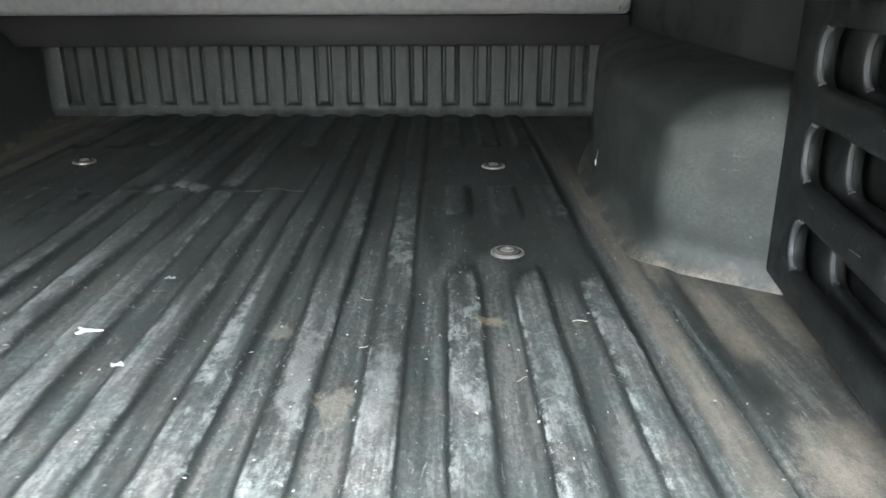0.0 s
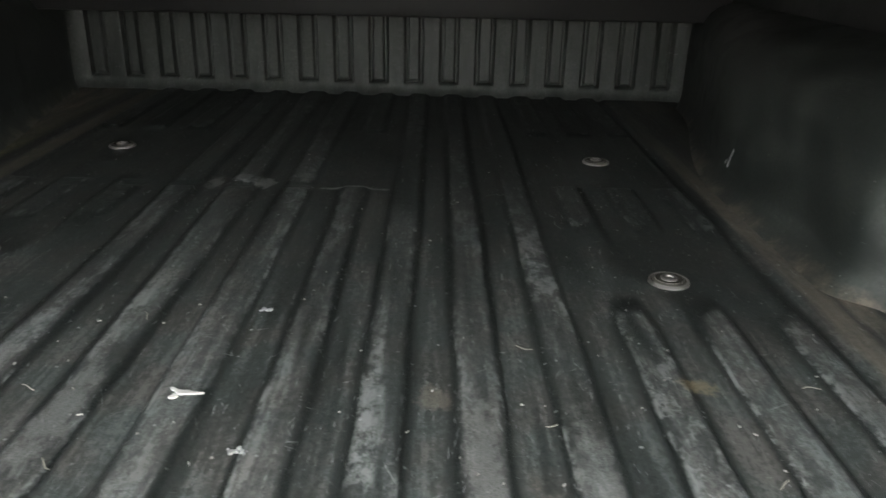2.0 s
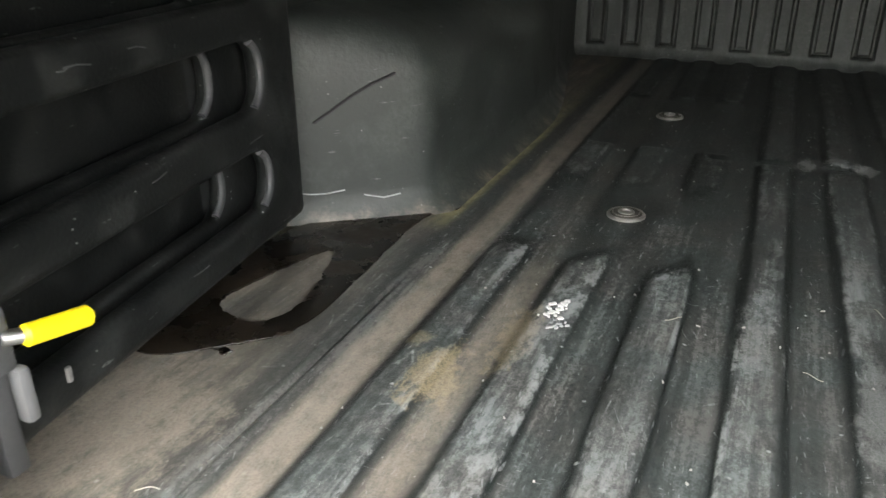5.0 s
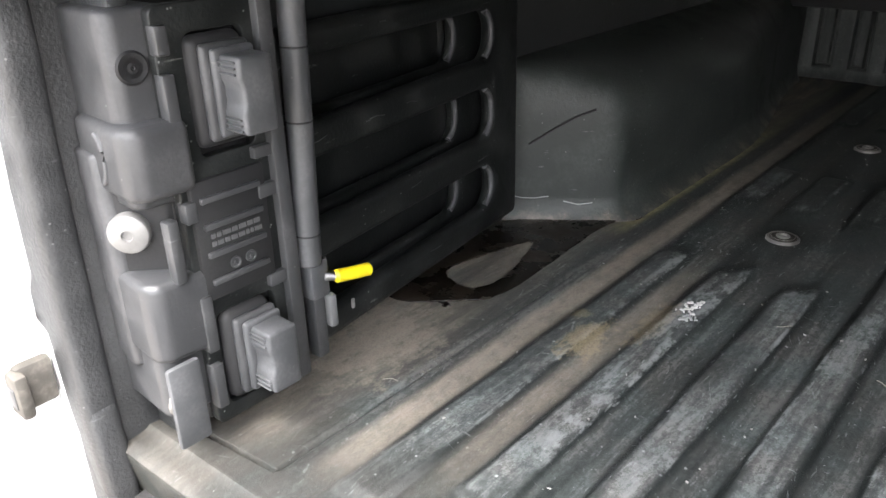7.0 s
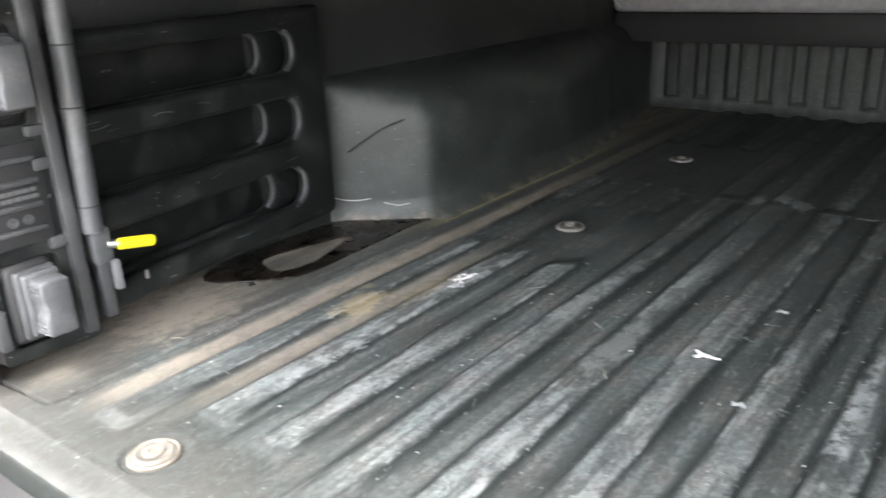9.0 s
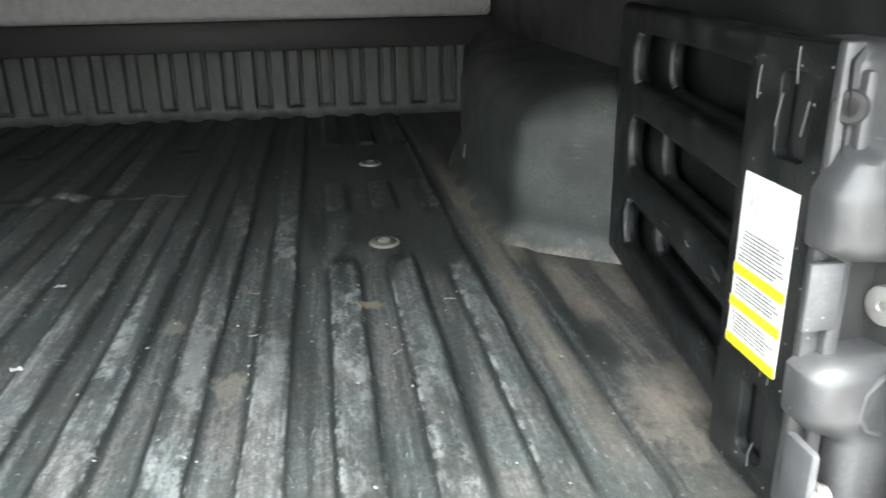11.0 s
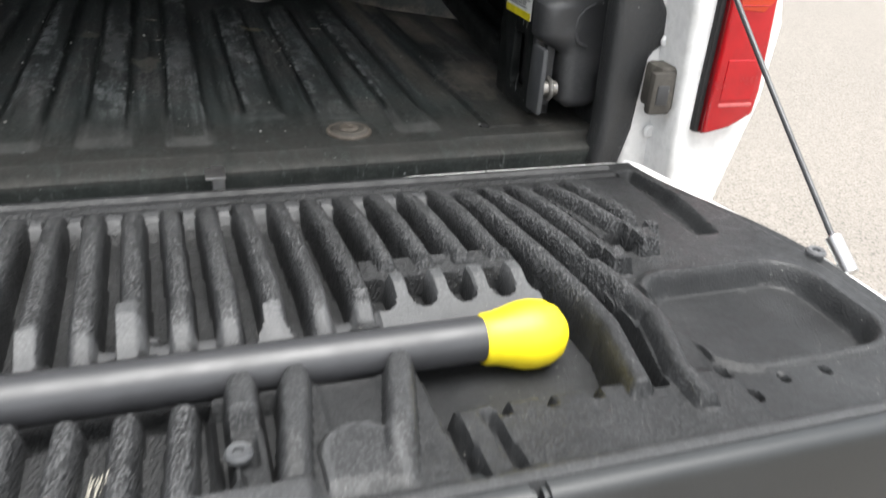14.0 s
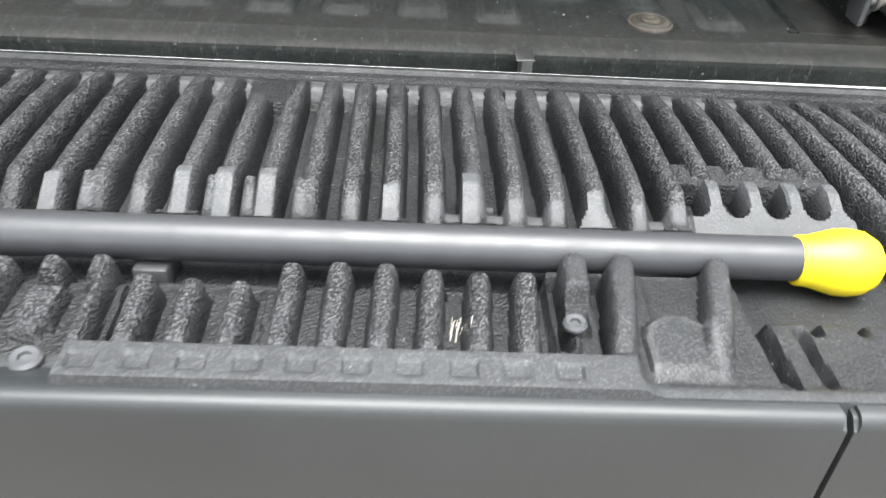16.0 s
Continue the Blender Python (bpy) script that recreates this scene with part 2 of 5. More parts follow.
    for mx, my, sx, sy, amount, tint in ((-0.53, 0.485, 42.0, 19.0, 0.6, mud), (-0.568, 0.535, 70.0, 70.0, 0.35, mud), (-0.487, 0.57, 50.0, 14.0, 0.35, mud), (-0.75, 0.32, 11.0, 9.0, 0.6, tan),
                                         (0.407, 0.63, 45.0, 60.0, 0.5, mud), (-0.222, 1.27, 60.0, 32.0, 0.55, chalk), (-0.180, 1.285, 60.0, 40.0, 0.4, chalk), (-0.137, 1.27, 60.0, 32.0, 0.55, chalk),
                                         (0.015, 1.247, 15.0, 140.0, 0.7, chalk), (-0.275, 0.66, 60.0, 11.0, 0.30, chalk), (0.197, 0.50, 55.0, 9.0, 0.35, chalk), (0.285, 0.46, 55.0, 9.0, 0.25, chalk), (-0.172, 0.56, 55.0, 9.0, 0.35, chalk), (0.155, 0.60, 55.0, 40.0, 0.35, tan), (0.688, 0.29, 26.0, 11.0, 0.38, tan), (0.244, 0.44, 50.0, 22.0, 0.4, tan)):
        ox = maths(n, l, "MULTIPLY", maths(n, l, "ADD", x, -mx), sx)
        oy = maths(n, l, "MULTIPLY", maths(n, l, "ADD", y, -my), sy)
        far = maths(n, l, "SQRT", maths(n, l, "ADD", maths(n, l, "MULTIPLY", ox, ox), maths(n, l, "MULTIPLY", oy, oy)), 0)
        far = maths(n, l, "ADD", far, maths(n, l, "MULTIPLY", maths(n, l, "ADD", mid, -0.5), -3.4))
        spot = times(ramp(n, l, far, 0.45, 1.1, amount, 0.0), ramp(n, l, speck, 0.35, 0.6, 0.5, 1.0))
        col = blend(n, l, spot, col, tint)
    l.new(col, s.inputs["Base Color"])
    l.new(ramp(n, l, most(worn, dust, silt, film_shade), 0, 0.6, 0.52, 0.85), s.inputs["Roughness"])
    s.inputs["Specular IOR Level"].default_value = 0.28
    bumped(n, l, s, maths(n, l, "ADD", maths(n, l, "ADD", speck, mid), times(fleck, 0.8)), 0.55, 0.0014)
    return m


def tailgate_material():
    """Moulded black plastic with a leather grain, smooth on the worn tabs, which are painted greyer as lit faces."""
    m, n, l, s = material("grained_black_plastic")
    co = n.new("ShaderNodeNewGeometry").outputs["Position"]
    worn = n.new("ShaderNodeAttribute")
    worn.attribute_name = "worn"
    grain = n.new("ShaderNodeTexVoronoi")
    grain.inputs["Scale"].default_value = 520.0
    grain.feature = "SMOOTH_F1"
    l.new(co, grain.inputs["Vector"])
    stain = noise_node(n, l, co, 11.0, 6, 0.6)
    dot = noise_node(n, l, co, 330.0, 4, 0.65)
    crust = noise_node(n, l, co, 90.0, 6, 0.7)
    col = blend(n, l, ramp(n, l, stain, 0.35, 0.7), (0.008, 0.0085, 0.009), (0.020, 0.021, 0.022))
    # the raised grains are rubbed greyer than the pits between them
    rub_and_shade = maths(n, l, "MULTIPLY", ramp(n, l, grain.outputs["Distance"], 0.18, 0.5, 0.8, 0.0), ramp(n, l, crust, 0.36, 0.64, 0.55, 0.95))
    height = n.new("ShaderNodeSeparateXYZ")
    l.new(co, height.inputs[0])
    sleek = n.new("ShaderNodeAttribute")
    sleek.attribute_name = "sleek"
    rub_and_shade = maths(n, l, "MULTIPLY", rub_and_shade, ramp(n, l, sleek.outputs["Fac"], 0.0, 1.0, 1.0, 0.35))
    # rubbing also fades down the ribs, painting shade into the gaps
    rub_and_shade = maths(n, l, "MULTIPLY", rub_and_shade, ramp(n, l, height.outputs[2], 0.028, 0.040, 0.06, 1.0))
    col = blend(n, l, rub_and_shade, col, (0.115, 0.117, 0.120))
    # tabs and sockets lightened for the light their slopes catch
    col = blend(n, l, worn.outputs["Fac"], col, (0.088, 0.090, 0.093))
    dust = maths(n, l, "MULTIPLY", ramp(n, l, dot, 0.64, 0.72), ramp(n, l, stain, 0.42, 0.6))
    col = blend(n, l, maths(n, l, "MULTIPLY", dust, 0.6), col, (0.3, 0.29, 0.27))
    l.new(col, s.inputs["Base Color"])
    l.new(ramp(n, l, crust, 0.35, 0.65, 0.46, 0.64), s.inputs["Roughness"])
    s.inputs["Specular IOR Level"].default_value = 0.36
    h = maths(n, l, "ADD", maths(n, l, "MULTIPLY", grain.outputs["Distance"], -1.0), maths(n, l, "MULTIPLY", dot, 0.8))
    smoothness = maths(n, l, "MULTIPLY", ramp(n, l, worn.outputs["Fac"], 0.0, 0.6, 1.0, 0.15), ramp(n, l, sleek.outputs["Fac"], 0.0, 1.0, 1.0, 0.3))
    bumped(n, l, s, maths(n, l, "MULTIPLY", h, smoothness), 1.0, 0.0013)
    return m


def ground_material():
    """Worn asphalt with pale stones showing."""
    m, n, l, s = material("worn_asphalt")
    co = n.new("ShaderNodeNewGeometry").outputs["Position"]
    stones = n.new("ShaderNodeTexVoronoi")
    stones.inputs["Scale"].default_value = 125.0
    l.new(co, stones.inputs["Vector"])
    big = noise_node(n, l, co, 0.7, 6, 0.6)
    mid = noise_node(n, l, co, 60.0, 6, 0.7)
    tone = n.new("ShaderNodeSeparateColor")
    l.new(stones.outputs["Color"], tone.inputs[0])
    col = blend(n, l, tone.outputs[0], (0.150, 0.136, 0.119), (0.240, 0.218, 0.192))
    col = blend(n, l, ramp(n, l, mid, 0.4, 0.75, 0.0, 0.6), col, (0.190, 0.173, 0.153))
    col = blend(n, l, ramp(n, l, big, 0.5, 0.7, 0.0, 0.35), col, (0.165, 0.150, 0.133))
    col = blend(n, l, ramp(n, l, stones.outputs["Distance"], 0.55, 0.85, 0.0, 0.7), col, (0.072, 0.065, 0.057))
    l.new(col, s.inputs["Base Color"])
    s.inputs["Roughness"].default_value = 0.9
    bumped(n, l, s, stones.outputs["Distance"], 0.5, -0.004)
    return m


def plain(name, rgb, rough=0.4, metal=0.0, coat=0.0):
    m, n, l, s = material(name)
    co = n.new("ShaderNodeNewGeometry").outputs["Position"]
    f = noise_node(n, l, co, 45.0, 5, 0.6)
    l.new(blend(n, l, ramp(n, l, f, 0.35, 0.7), rgb, tuple(c * 0.82 for c in rgb)), s.inputs["Base Color"])
    l.new(ramp(n, l, f, 0.3, 0.7, rough, min(1, rough + 0.12)), s.inputs["Roughness"])
    s.inputs["Metallic"].default_value = metal
    s.inputs["Coat Weight"].default_value = coat
    return m


M_FLOOR = floor_material()
M_GATE = tailgate_material()
M_GROUND = ground_material()
M_HEAD = surface("grey_scuffed_liner", (0.026, 0.030, 0.028), (0.086, 0.092, 0.086), 0.5, 0.7, 16, 140, 0.4, 0.001, lo=0.34, hi=0.66, stretch=(1.6, 1.0, 0.35), specks=0.8)
M_WALL = surface("black_liner", (0.022, 0.024, 0.024), (0.05, 0.052, 0.05), 0.5, 0.7, 9, 170, 0.5, 0.001, specks=0.5)
M_WHEEL = surface("scuffed_black_liner", (0.026, 0.031, 0.029), (0.066, 0.075, 0.069), 0.5, 0.68, 12, 190, 0.6, 0.0012, specks=0.7, spec=0.55, foot=(0.25, 0.205, 0.16))
M_PILLAR = surface("pebbled_black_liner", (0.030, 0.031, 0.032), (0.056, 0.057, 0.058), 0.42, 0.58, 10, 230, 0.8, 0.0015, specks=0.5)
M_WHITE = plain("white_paint", (0.8, 0.8, 0.79), 0.25, 0.0, 0.6)
M_BLACK = surface("black_plastic", (0.042, 0.043, 0.045), (0.072, 0.072, 0.074), 0.42, 0.58, 16, 260, 0.35, 0.0006, specks=0.5)
M_PANEL = surface("dull_black_plastic", (0.008, 0.0092, 0.0092), (0.024, 0.026, 0.025), 0.42, 0.60, 20, 240, 0.6, 0.0009, specks=1.0, spec=0.34)
M_KNOB = surface("weathered_grey_plastic", (0.055, 0.057, 0.060), (0.095, 0.096, 0.1), 0.45, 0.6, 22, 260, 0.4, 0.0006, specks=0.5)
M_GREYP = surface("grey_plastic", (0.13, 0.132, 0.135), (0.18, 0.182, 0.185), 0.42, 0.58, 16, 260, 0.35, 0.0006)
M_MOULD = surface("satin_black_plastic", (0.021, 0.023, 0.024), (0.029, 0.031, 0.032), 0.38, 0.48, 5, 420, 0.25, 0.0004)
M_TUBE = plain("powder_coated_black", (0.04, 0.041, 0.044), 0.34)
M_YELLOW = plain("yellow_rubber", (0.88, 0.7, 0.015), 0.4)
M_STEEL = plain("zinc_steel", (0.6, 0.6, 0.6), 0.35, 1.0)
M_DULL = plain("dull_washer", (0.36, 0.345, 0.325), 0.33, 0.7)
M_RUST = surface("rusty_steel", (0.085, 0.072, 0.058), (0.17, 0.148, 0.125), 0.7, 0.85, 60, 300, 0.6, 0.001)
M_RUBBER = surface("dusty_rubber", (0.055, 0.050, 0.043), (0.125, 0.115, 0.098), 0.7, 0.85, 40, 200, 0.5, 0.001)
M_RED = plain("red_lens", (0.40, 0.003, 0.008), 0.16, 0.0, 0.35)
M_RED_SHADED = plain("shaded_red_lens", (0.15, 0.002, 0.005), 0.16, 0.0, 0.35)
M_PINK = plain("pale_red_plastic", (0.55, 0.12, 0.12), 0.3)
M_AMBER = plain("orange_lens", (0.50, 0.038, 0.008), 0.16, 0.0, 0.35)
M_CLEAR = plain("clear_lens", (0.85, 0.83, 0.82), 0.12, 0.0, 1.0)
M_PAPER = plain("label_paper", (0.84, 0.84, 0.82), 0.35)
M_INK = plain("label_ink", (0.16, 0.16, 0.16), 0.6)
M_LYEL = plain("label_yellow", (0.85, 0.72, 0.02), 0.5)
M_SPLAT = plain("dried_white_paint", (0.72, 0.72, 0.7), 0.7)
M_CRUMB = plain("pale_crumb", (0.36, 0.355, 0.33), 0.8)
M_STRAW = plain("dry_straw", (0.42, 0.40, 0.34), 0.7)
M_OLDPAINT = plain("scuffed_paint", (0.42, 0.43, 0.43), 0.75)
M_CAP = plain("pale_steel", (0.22, 0.216, 0.21), 0.42, 0.3)
M_WET = surface("wet_stain", (0.010, 0.008, 0.006), (0.03, 0.022, 0.015), 0.25, 0.5, 18, 200, 0.3, 0.0008)
M_BOX = plain("grey_powder_coat", (0.34, 0.34, 0.35), 0.45)
M_VINYL = surface("black_vinyl", (0.02, 0.02, 0.021), (0.03, 0.03, 0.03), 0.5, 0.65, 5, 300, 0.3, 0.0006, spec=0.25)
M_EMBOSS = plain("embossed_plastic", (0.085, 0.086, 0.088), 0.5)

# ---- building helpers ----
ORIGIN = {}


def thing(name, at, label, category, group="", kind=""):
    ob = new(name)
    ob.location = at
    ob.empty_display_size = 0.05
    ORIGIN[ob] = Vector(at)
    return tagged(ob, label, category, group, kind)


def smooth(me, angle=35):
    for p in me.polygons:
        p.use_smooth = True
    me.set_sharp_from_angle(angle=radians(angle))


def part(name, bm, mat, parent=None, label="", flip=False):
    """Links a bmesh, modelled in world metres, as one mesh object; under a parent it is a part of it."""
    if isinstance(bm, bpy.types.Mesh):
        me = bm
        me.name = name
    else:
        bmesh.ops.recalc_face_normals(bm, faces=bm.faces)
        me = bpy.data.meshes.new(name)
        bm.to_mesh(me)
        bm.free()
    me.materials.clear()
    me.materials.append(mat)
    smooth(me)
    ob = new(name, me)
    if parent:
        o = ORIGIN[parent]
        me.transform(Matrix.Translation(-o))
        ob.parent = parent
        ORIGIN[ob] = o
    else:
        ORIGIN[ob] = Vector((0, 0, 0))
    return tagged(ob, label)


def add_box(bm, lo, hi, r=0.003, seg=2, m=None):
    """A box between two corners with rounded edges."""
    lo, hi = Vector([min(a, b) for a, b in zip(lo, hi)]), Vector([max(a, b) for a, b in zip(lo, hi)])
    made = bmesh.ops.create_cube(bm, size=1.0, matrix=Matrix.Translation((lo + hi) / 2) @ Matrix.Diagonal((*(hi - lo), 1)))
    vs = made["verts"]
    if r > 0:
        es = list({e for v in vs for e in v.link_edges})
        out = bmesh.ops.bevel(bm, geom=es, offset=min(r, 0.49 * min(hi - lo)), segments=seg, profile=0.5, affect="EDGES", clamp_overlap=True)
        vs = [v for v in out["verts"]]
    if m:
        bmesh.ops.transform(bm, matrix=m, verts=vs)
    return bm


def box(lo, hi, r=0.003, seg=2, m=None):
    return add_box(bmesh.new(), lo, hi, r, seg, m)


def add_prism(bm, pts, axis, a, b, r=0.003, seg=2):
    """A polygon in the two other axes, drawn out along one axis from a to b, with rounded edges."""
    k = "xyz".index(axis)

    def place(p, d):
        q = list(p)
        q.insert(k, d)
        return q
    lo = [bm.verts.new(place(p, a)) for p in pts]
    hi = [bm.verts.new(place(p, b)) for p in pts]
    fs = [bm.faces.new(lo[::-1]), bm.faces.new(hi)]
    for i in range(len(pts)):
        j = (i + 1) % len(pts)
        fs.append(bm.faces.new((lo[i], lo[j], hi[j], hi[i])))
    bmesh.ops.recalc_face_normals(bm, faces=fs)
    if r > 0:
        es = list({e for f in fs for e in f.edges})
        bmesh.ops.bevel(bm, geom=es, offset=r, segments=seg, profile=0.5, affect="EDGES", clamp_overlap=True)
    return bm


def prism(pts, axis, a, b, r=0.003, seg=2):
    return add_prism(bmesh.new(), pts, axis, a, b, r, seg)


def add_lathe(bm, profile, at, way=(0, 0, 1), n=32):
    """A turned body: profile of (radius, height) along the direction way from the point at."""
    q = Vector(way).to_track_quat("Z", "Y").to_matrix().to_4x4()
    m = Matrix.Translation(at) @ q
    rings = []
    for r, h in profile:
        if r < 1e-6:
            rings.append([bm.verts.new(m @ Vector((0, 0, h)))])
        else:
            rings.append([bm.verts.new(m @ Vector((r * math.cos(2 * math.pi * i / n), r * math.sin(2 * math.pi * i / n), h))) for i in range(n)])
    for a, b in zip(rings, rings[1:]):
        for i in range(n):
            j = (i + 1) % n
            f = [a[i % len(a)], a[j % len(a)], b[j % len(b)], b[i % len(b)]]
            f = list(dict.fromkeys(f))
            if len(f) > 2:
                bm.faces.new(f)
    for ring in (rings[0], rings[-1]):
        if len(ring) > 2:
            bm.faces.new(ring)
    return bm


def lathe(profile, at, way=(0, 0, 1), n=32):
    return add_lathe(bmesh.new(), profile, at, way, n)


def rod(a, b, r, n=20, e=0.15):
    a, b = Vector(a), Vector(b)
    d = (b - a).length
    return lathe([(0, 0), (r * (1 - e), 0), (r, r * e), (r, d - r * e), (r * (1 - e), d), (0, d)], a, b - a, n)


def sweep(points, r, n=10):
    """A round wire along points."""
    bm = bmesh.new()
    pts = [Vector(p) for p in points]
    rings = []
    for i, p in enumerate(pts):
        d = (pts[min(i + 1, len(pts) - 1)] - pts[max(i - 1, 0)]).normalized()
        u = d.orthogonal().normalized()
        if rings and abs(u.dot(last)) < 0.99:
            u = (last - d * last.dot(d)).normalized()
        last = u
        w = d.cross(u)
        rings.append([bm.verts.new(p + r * (math.cos(2 * math.pi * k / n) * u + math.sin(2 * math.pi * k / n) * w)) for k in range(n)])
    for a, b in zip(rings, rings[1:]):
        for k in range(n):
            bm.faces.new((a[k], a[(k + 1) % n], b[(k + 1) % n], b[k]))
    bm.faces.new(rings[0])
    bm.faces.new(rings[-1])
    return bm


def round_rect(x0, y0, x1, y1, r, n=6):
    out = []
    for cx, cy, a0 in ((x1 - r, y1 - r, 0), (x0 + r, y1 - r, 90), (x0 + r, y0 + r, 180), (x1 - r, y0 + r, 270)):
        for k in range(n + 1):
            a = radians(a0 + 90 * k / n)
            out.append((cx + r * math.cos(a), cy + r * math.sin(a)))
    return out


def sheet(loops, m, thick, edge=0.0025):
    """A flat plate with holes: the first loop is its outline, the others the openings; m lays it into the world."""
    cu = bpy.data.curves.new("sheet", "CURVE")
    cu.dimensions, cu.fill_mode = "2D", "BOTH"
    cu.extrude, cu.bevel_depth, cu.bevel_resolution, cu.offset = max(thick / 2 - edge, 0), edge, 2, -edge
    for loop in loops:
        sp = cu.splines.new("POLY")
        sp.points.add(len(loop) - 1)
        for p, (x, y) in zip(sp.points, loop):
            p.co = (x, y, 0, 1)
        sp.use_cyclic_u = True
    tmp = bpy.data.objects.new("sheet", cu)
    me = bpy.data.meshes.new_from_object(tmp)
    bpy.data.objects.remove(tmp)
    bpy.data.curves.remove(cu)
    bm = bmesh.new()
    bm.from_mesh(me)
    bmesh.ops.remove_doubles(bm, verts=bm.verts, dist=0.00002)
    bm.to_mesh(me)
    bm.free()
    me.transform(m)
    if m.to_3x3().determinant() < 0:
        me.flip_normals()
    return me


def field(xs, ys, height, keep=None, attr=None):
    """A relief over a grid of x and y: height(X, Y) gives z, or (x, y, z)."""
    X, Y = np.meshgrid(xs, ys)
    out = height(X, Y)
    if isinstance(out, tuple):
        PX, PY, Z = out
    else:
        PX, PY, Z = X, Y, out
    verts = np.stack([PX, PY, Z], -1).reshape(-1, 3)
    w, h = len(xs), len(ys)
    idx = np.arange(w * h).reshape(h, w)
    q = np.stack([idx[:-1, :-1], idx[:-1, 1:], idx[1:, 1:], idx[1:, :-1]], -1)
    if keep is not None:
        q = q[keep(X, Y)[:-1, :-1] | keep(X, Y)[1:, 1:]]
    q = q.reshape(-1, 4)
    me = bpy.data.meshes.new("field")
    me.from_pydata(verts.tolist(), [], q.tolist())
    if attr is not None:
        for key, values in attr(X, Y).items():
            a = me.attributes.new(key, "FLOAT", "POINT")
            a.data.foreach_set("value", values.astype(np.float32).ravel())
    me.update()
    return me


def step(a, b, v):
    t = np.clip((v - a) / (b - a), 0, 1)
    return t * t * (3 - 2 * t)


def within(v, a, b, s):
    """1 where v lies between a and b, with edges s wide."""
    return step(a - s / 2, a + s / 2, v) * (1 - step(b - s / 2, b + s / 2, v))


def patch(X, Y, x0, x1, y0, y1, s=0.006):
    return within(X, x0, x1, s) * within(Y, y0, y1, s)


def blob(cx, cy, rx, ry, z, seed, n=26, rough=0.4, turn=0.0, thick=0.0015):
    """A thin uneven patch lying on a surface."""
    rnd = random.Random(seed)
    ph = [rnd.uniform(0, 6.28) for _ in range(5)]
    bm = bmesh.new()
    rim, top = [], []
    for k in range(n):
        a = 2 * math.pi * k / n
        f = 1 + rough * sum(math.sin((j + 2) * a + ph[j]) / (j + 2) for j in range(5)) + rnd.uniform(-0.12, 0.12) * rough
        x, y = rx * f * math.cos(a), ry * f * math.sin(a)
        x, y = x * math.cos(turn) - y * math.sin(turn), x * math.sin(turn) + y * math.cos(turn)
        rim.append(bm.verts.new((cx + x, cy + y, z)))
        top.append(bm.verts.new((cx + x * 0.9, cy + y * 0.9, z + thick)))
    for k in range(n):
        j = (k + 1) % n
        bm.faces.new((rim[k], rim[j], top[j], top[k]))
    bm.faces.new(top)
    bm.faces.new(rim[::-1])
    return bm

# ---- the setting ----
def rear(x):
    """Where the bed floor ends at the tailgate."""
    return 0.072 + 0.02 * (np.asarray(x) - 0.5)


ground = part("ground", field(np.linspace(-60, 60, 61), np.linspace(-60, 60, 61), lambda X, Y: -0.92 + 0.01 * np.sin(X * 0.6) * np.cos(Y * 0.5)), M_GROUND)
tagged(ground, "worn pale grey asphalt of a parking lot", "ground", kind="structure")

# centres of the raised ribs of the floor; broad valleys lie between them
RIBS = [-0.557, -0.462, -0.3655, -0.268, -0.170, -0.077, 0.0185, 0.1075, 0.1975, 0.2875, 0.3775, 0.4675, 0.557]
BOLTS = [(0.463, 1.445), (-0.468, 1.502), (0.45, 0.879), (-0.449, 0.943), (0.472, 0.126), (-0.461, 0.10)]
TOP, LOW = 0.007, 0.0005


def rib_mask(X, Y):
    """1 on a rib, 0 in a valley, with sloping flanks; and where the flanks lie."""
    ax = np.abs(X)
    out, flank = np.zeros_like(X), np.zeros_like(X)
    by_bolt = step(0.325, 0.335, ax) * (1 - step(0.505, 0.515, ax))
    for k, c in enumerate(RIBS):
        end = 0.092 + 0.068 * by_bolt + 0.006 * math.sin(k * 2.7)
        tail = 1 - step(0.0, 0.045, Y - end)
        half = (0.0240 if c < 0.01 else 0.0225) + 0.0008 * math.sin(k * 1.9) + 0.0007 * np.sin(Y * 7 + k * 1.7) + 0.0004 * np.sin(Y * 29 + k * 2.9) + 0.004 * tail
        soft = 0.0086 + 0.0012 * math.sin(k * 3.3)
        one = 1 - step(half - soft, half + soft, np.abs(X - c))
        one *= step(0.0, 0.034, Y - end)
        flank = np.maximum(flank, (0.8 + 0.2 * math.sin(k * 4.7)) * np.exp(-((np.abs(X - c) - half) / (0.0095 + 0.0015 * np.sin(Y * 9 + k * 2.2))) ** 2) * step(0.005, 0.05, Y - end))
        out = np.maximum(out, one * (0.92 + 0.08 * np.sin(Y * 5 + k * 2.1)))
    flat = patch(ax, Y + 0.016 * np.sin(X * 61), 0.325, 0.585, 0.79, 1.06, 0.10) + patch(ax, Y, 0.325, 0.575, 1.272, 1.66, 0.02) + patch(X, Y, -0.045, 0.078, 1.252, 1.66, 0.014)
    flat = flat + patch(X, Y, -0.37, -0.045, 1.238, 1.262, 0.014)
    keep = 1 - np.clip(flat, 0, 1)
    return out * keep, flank * keep ** 3


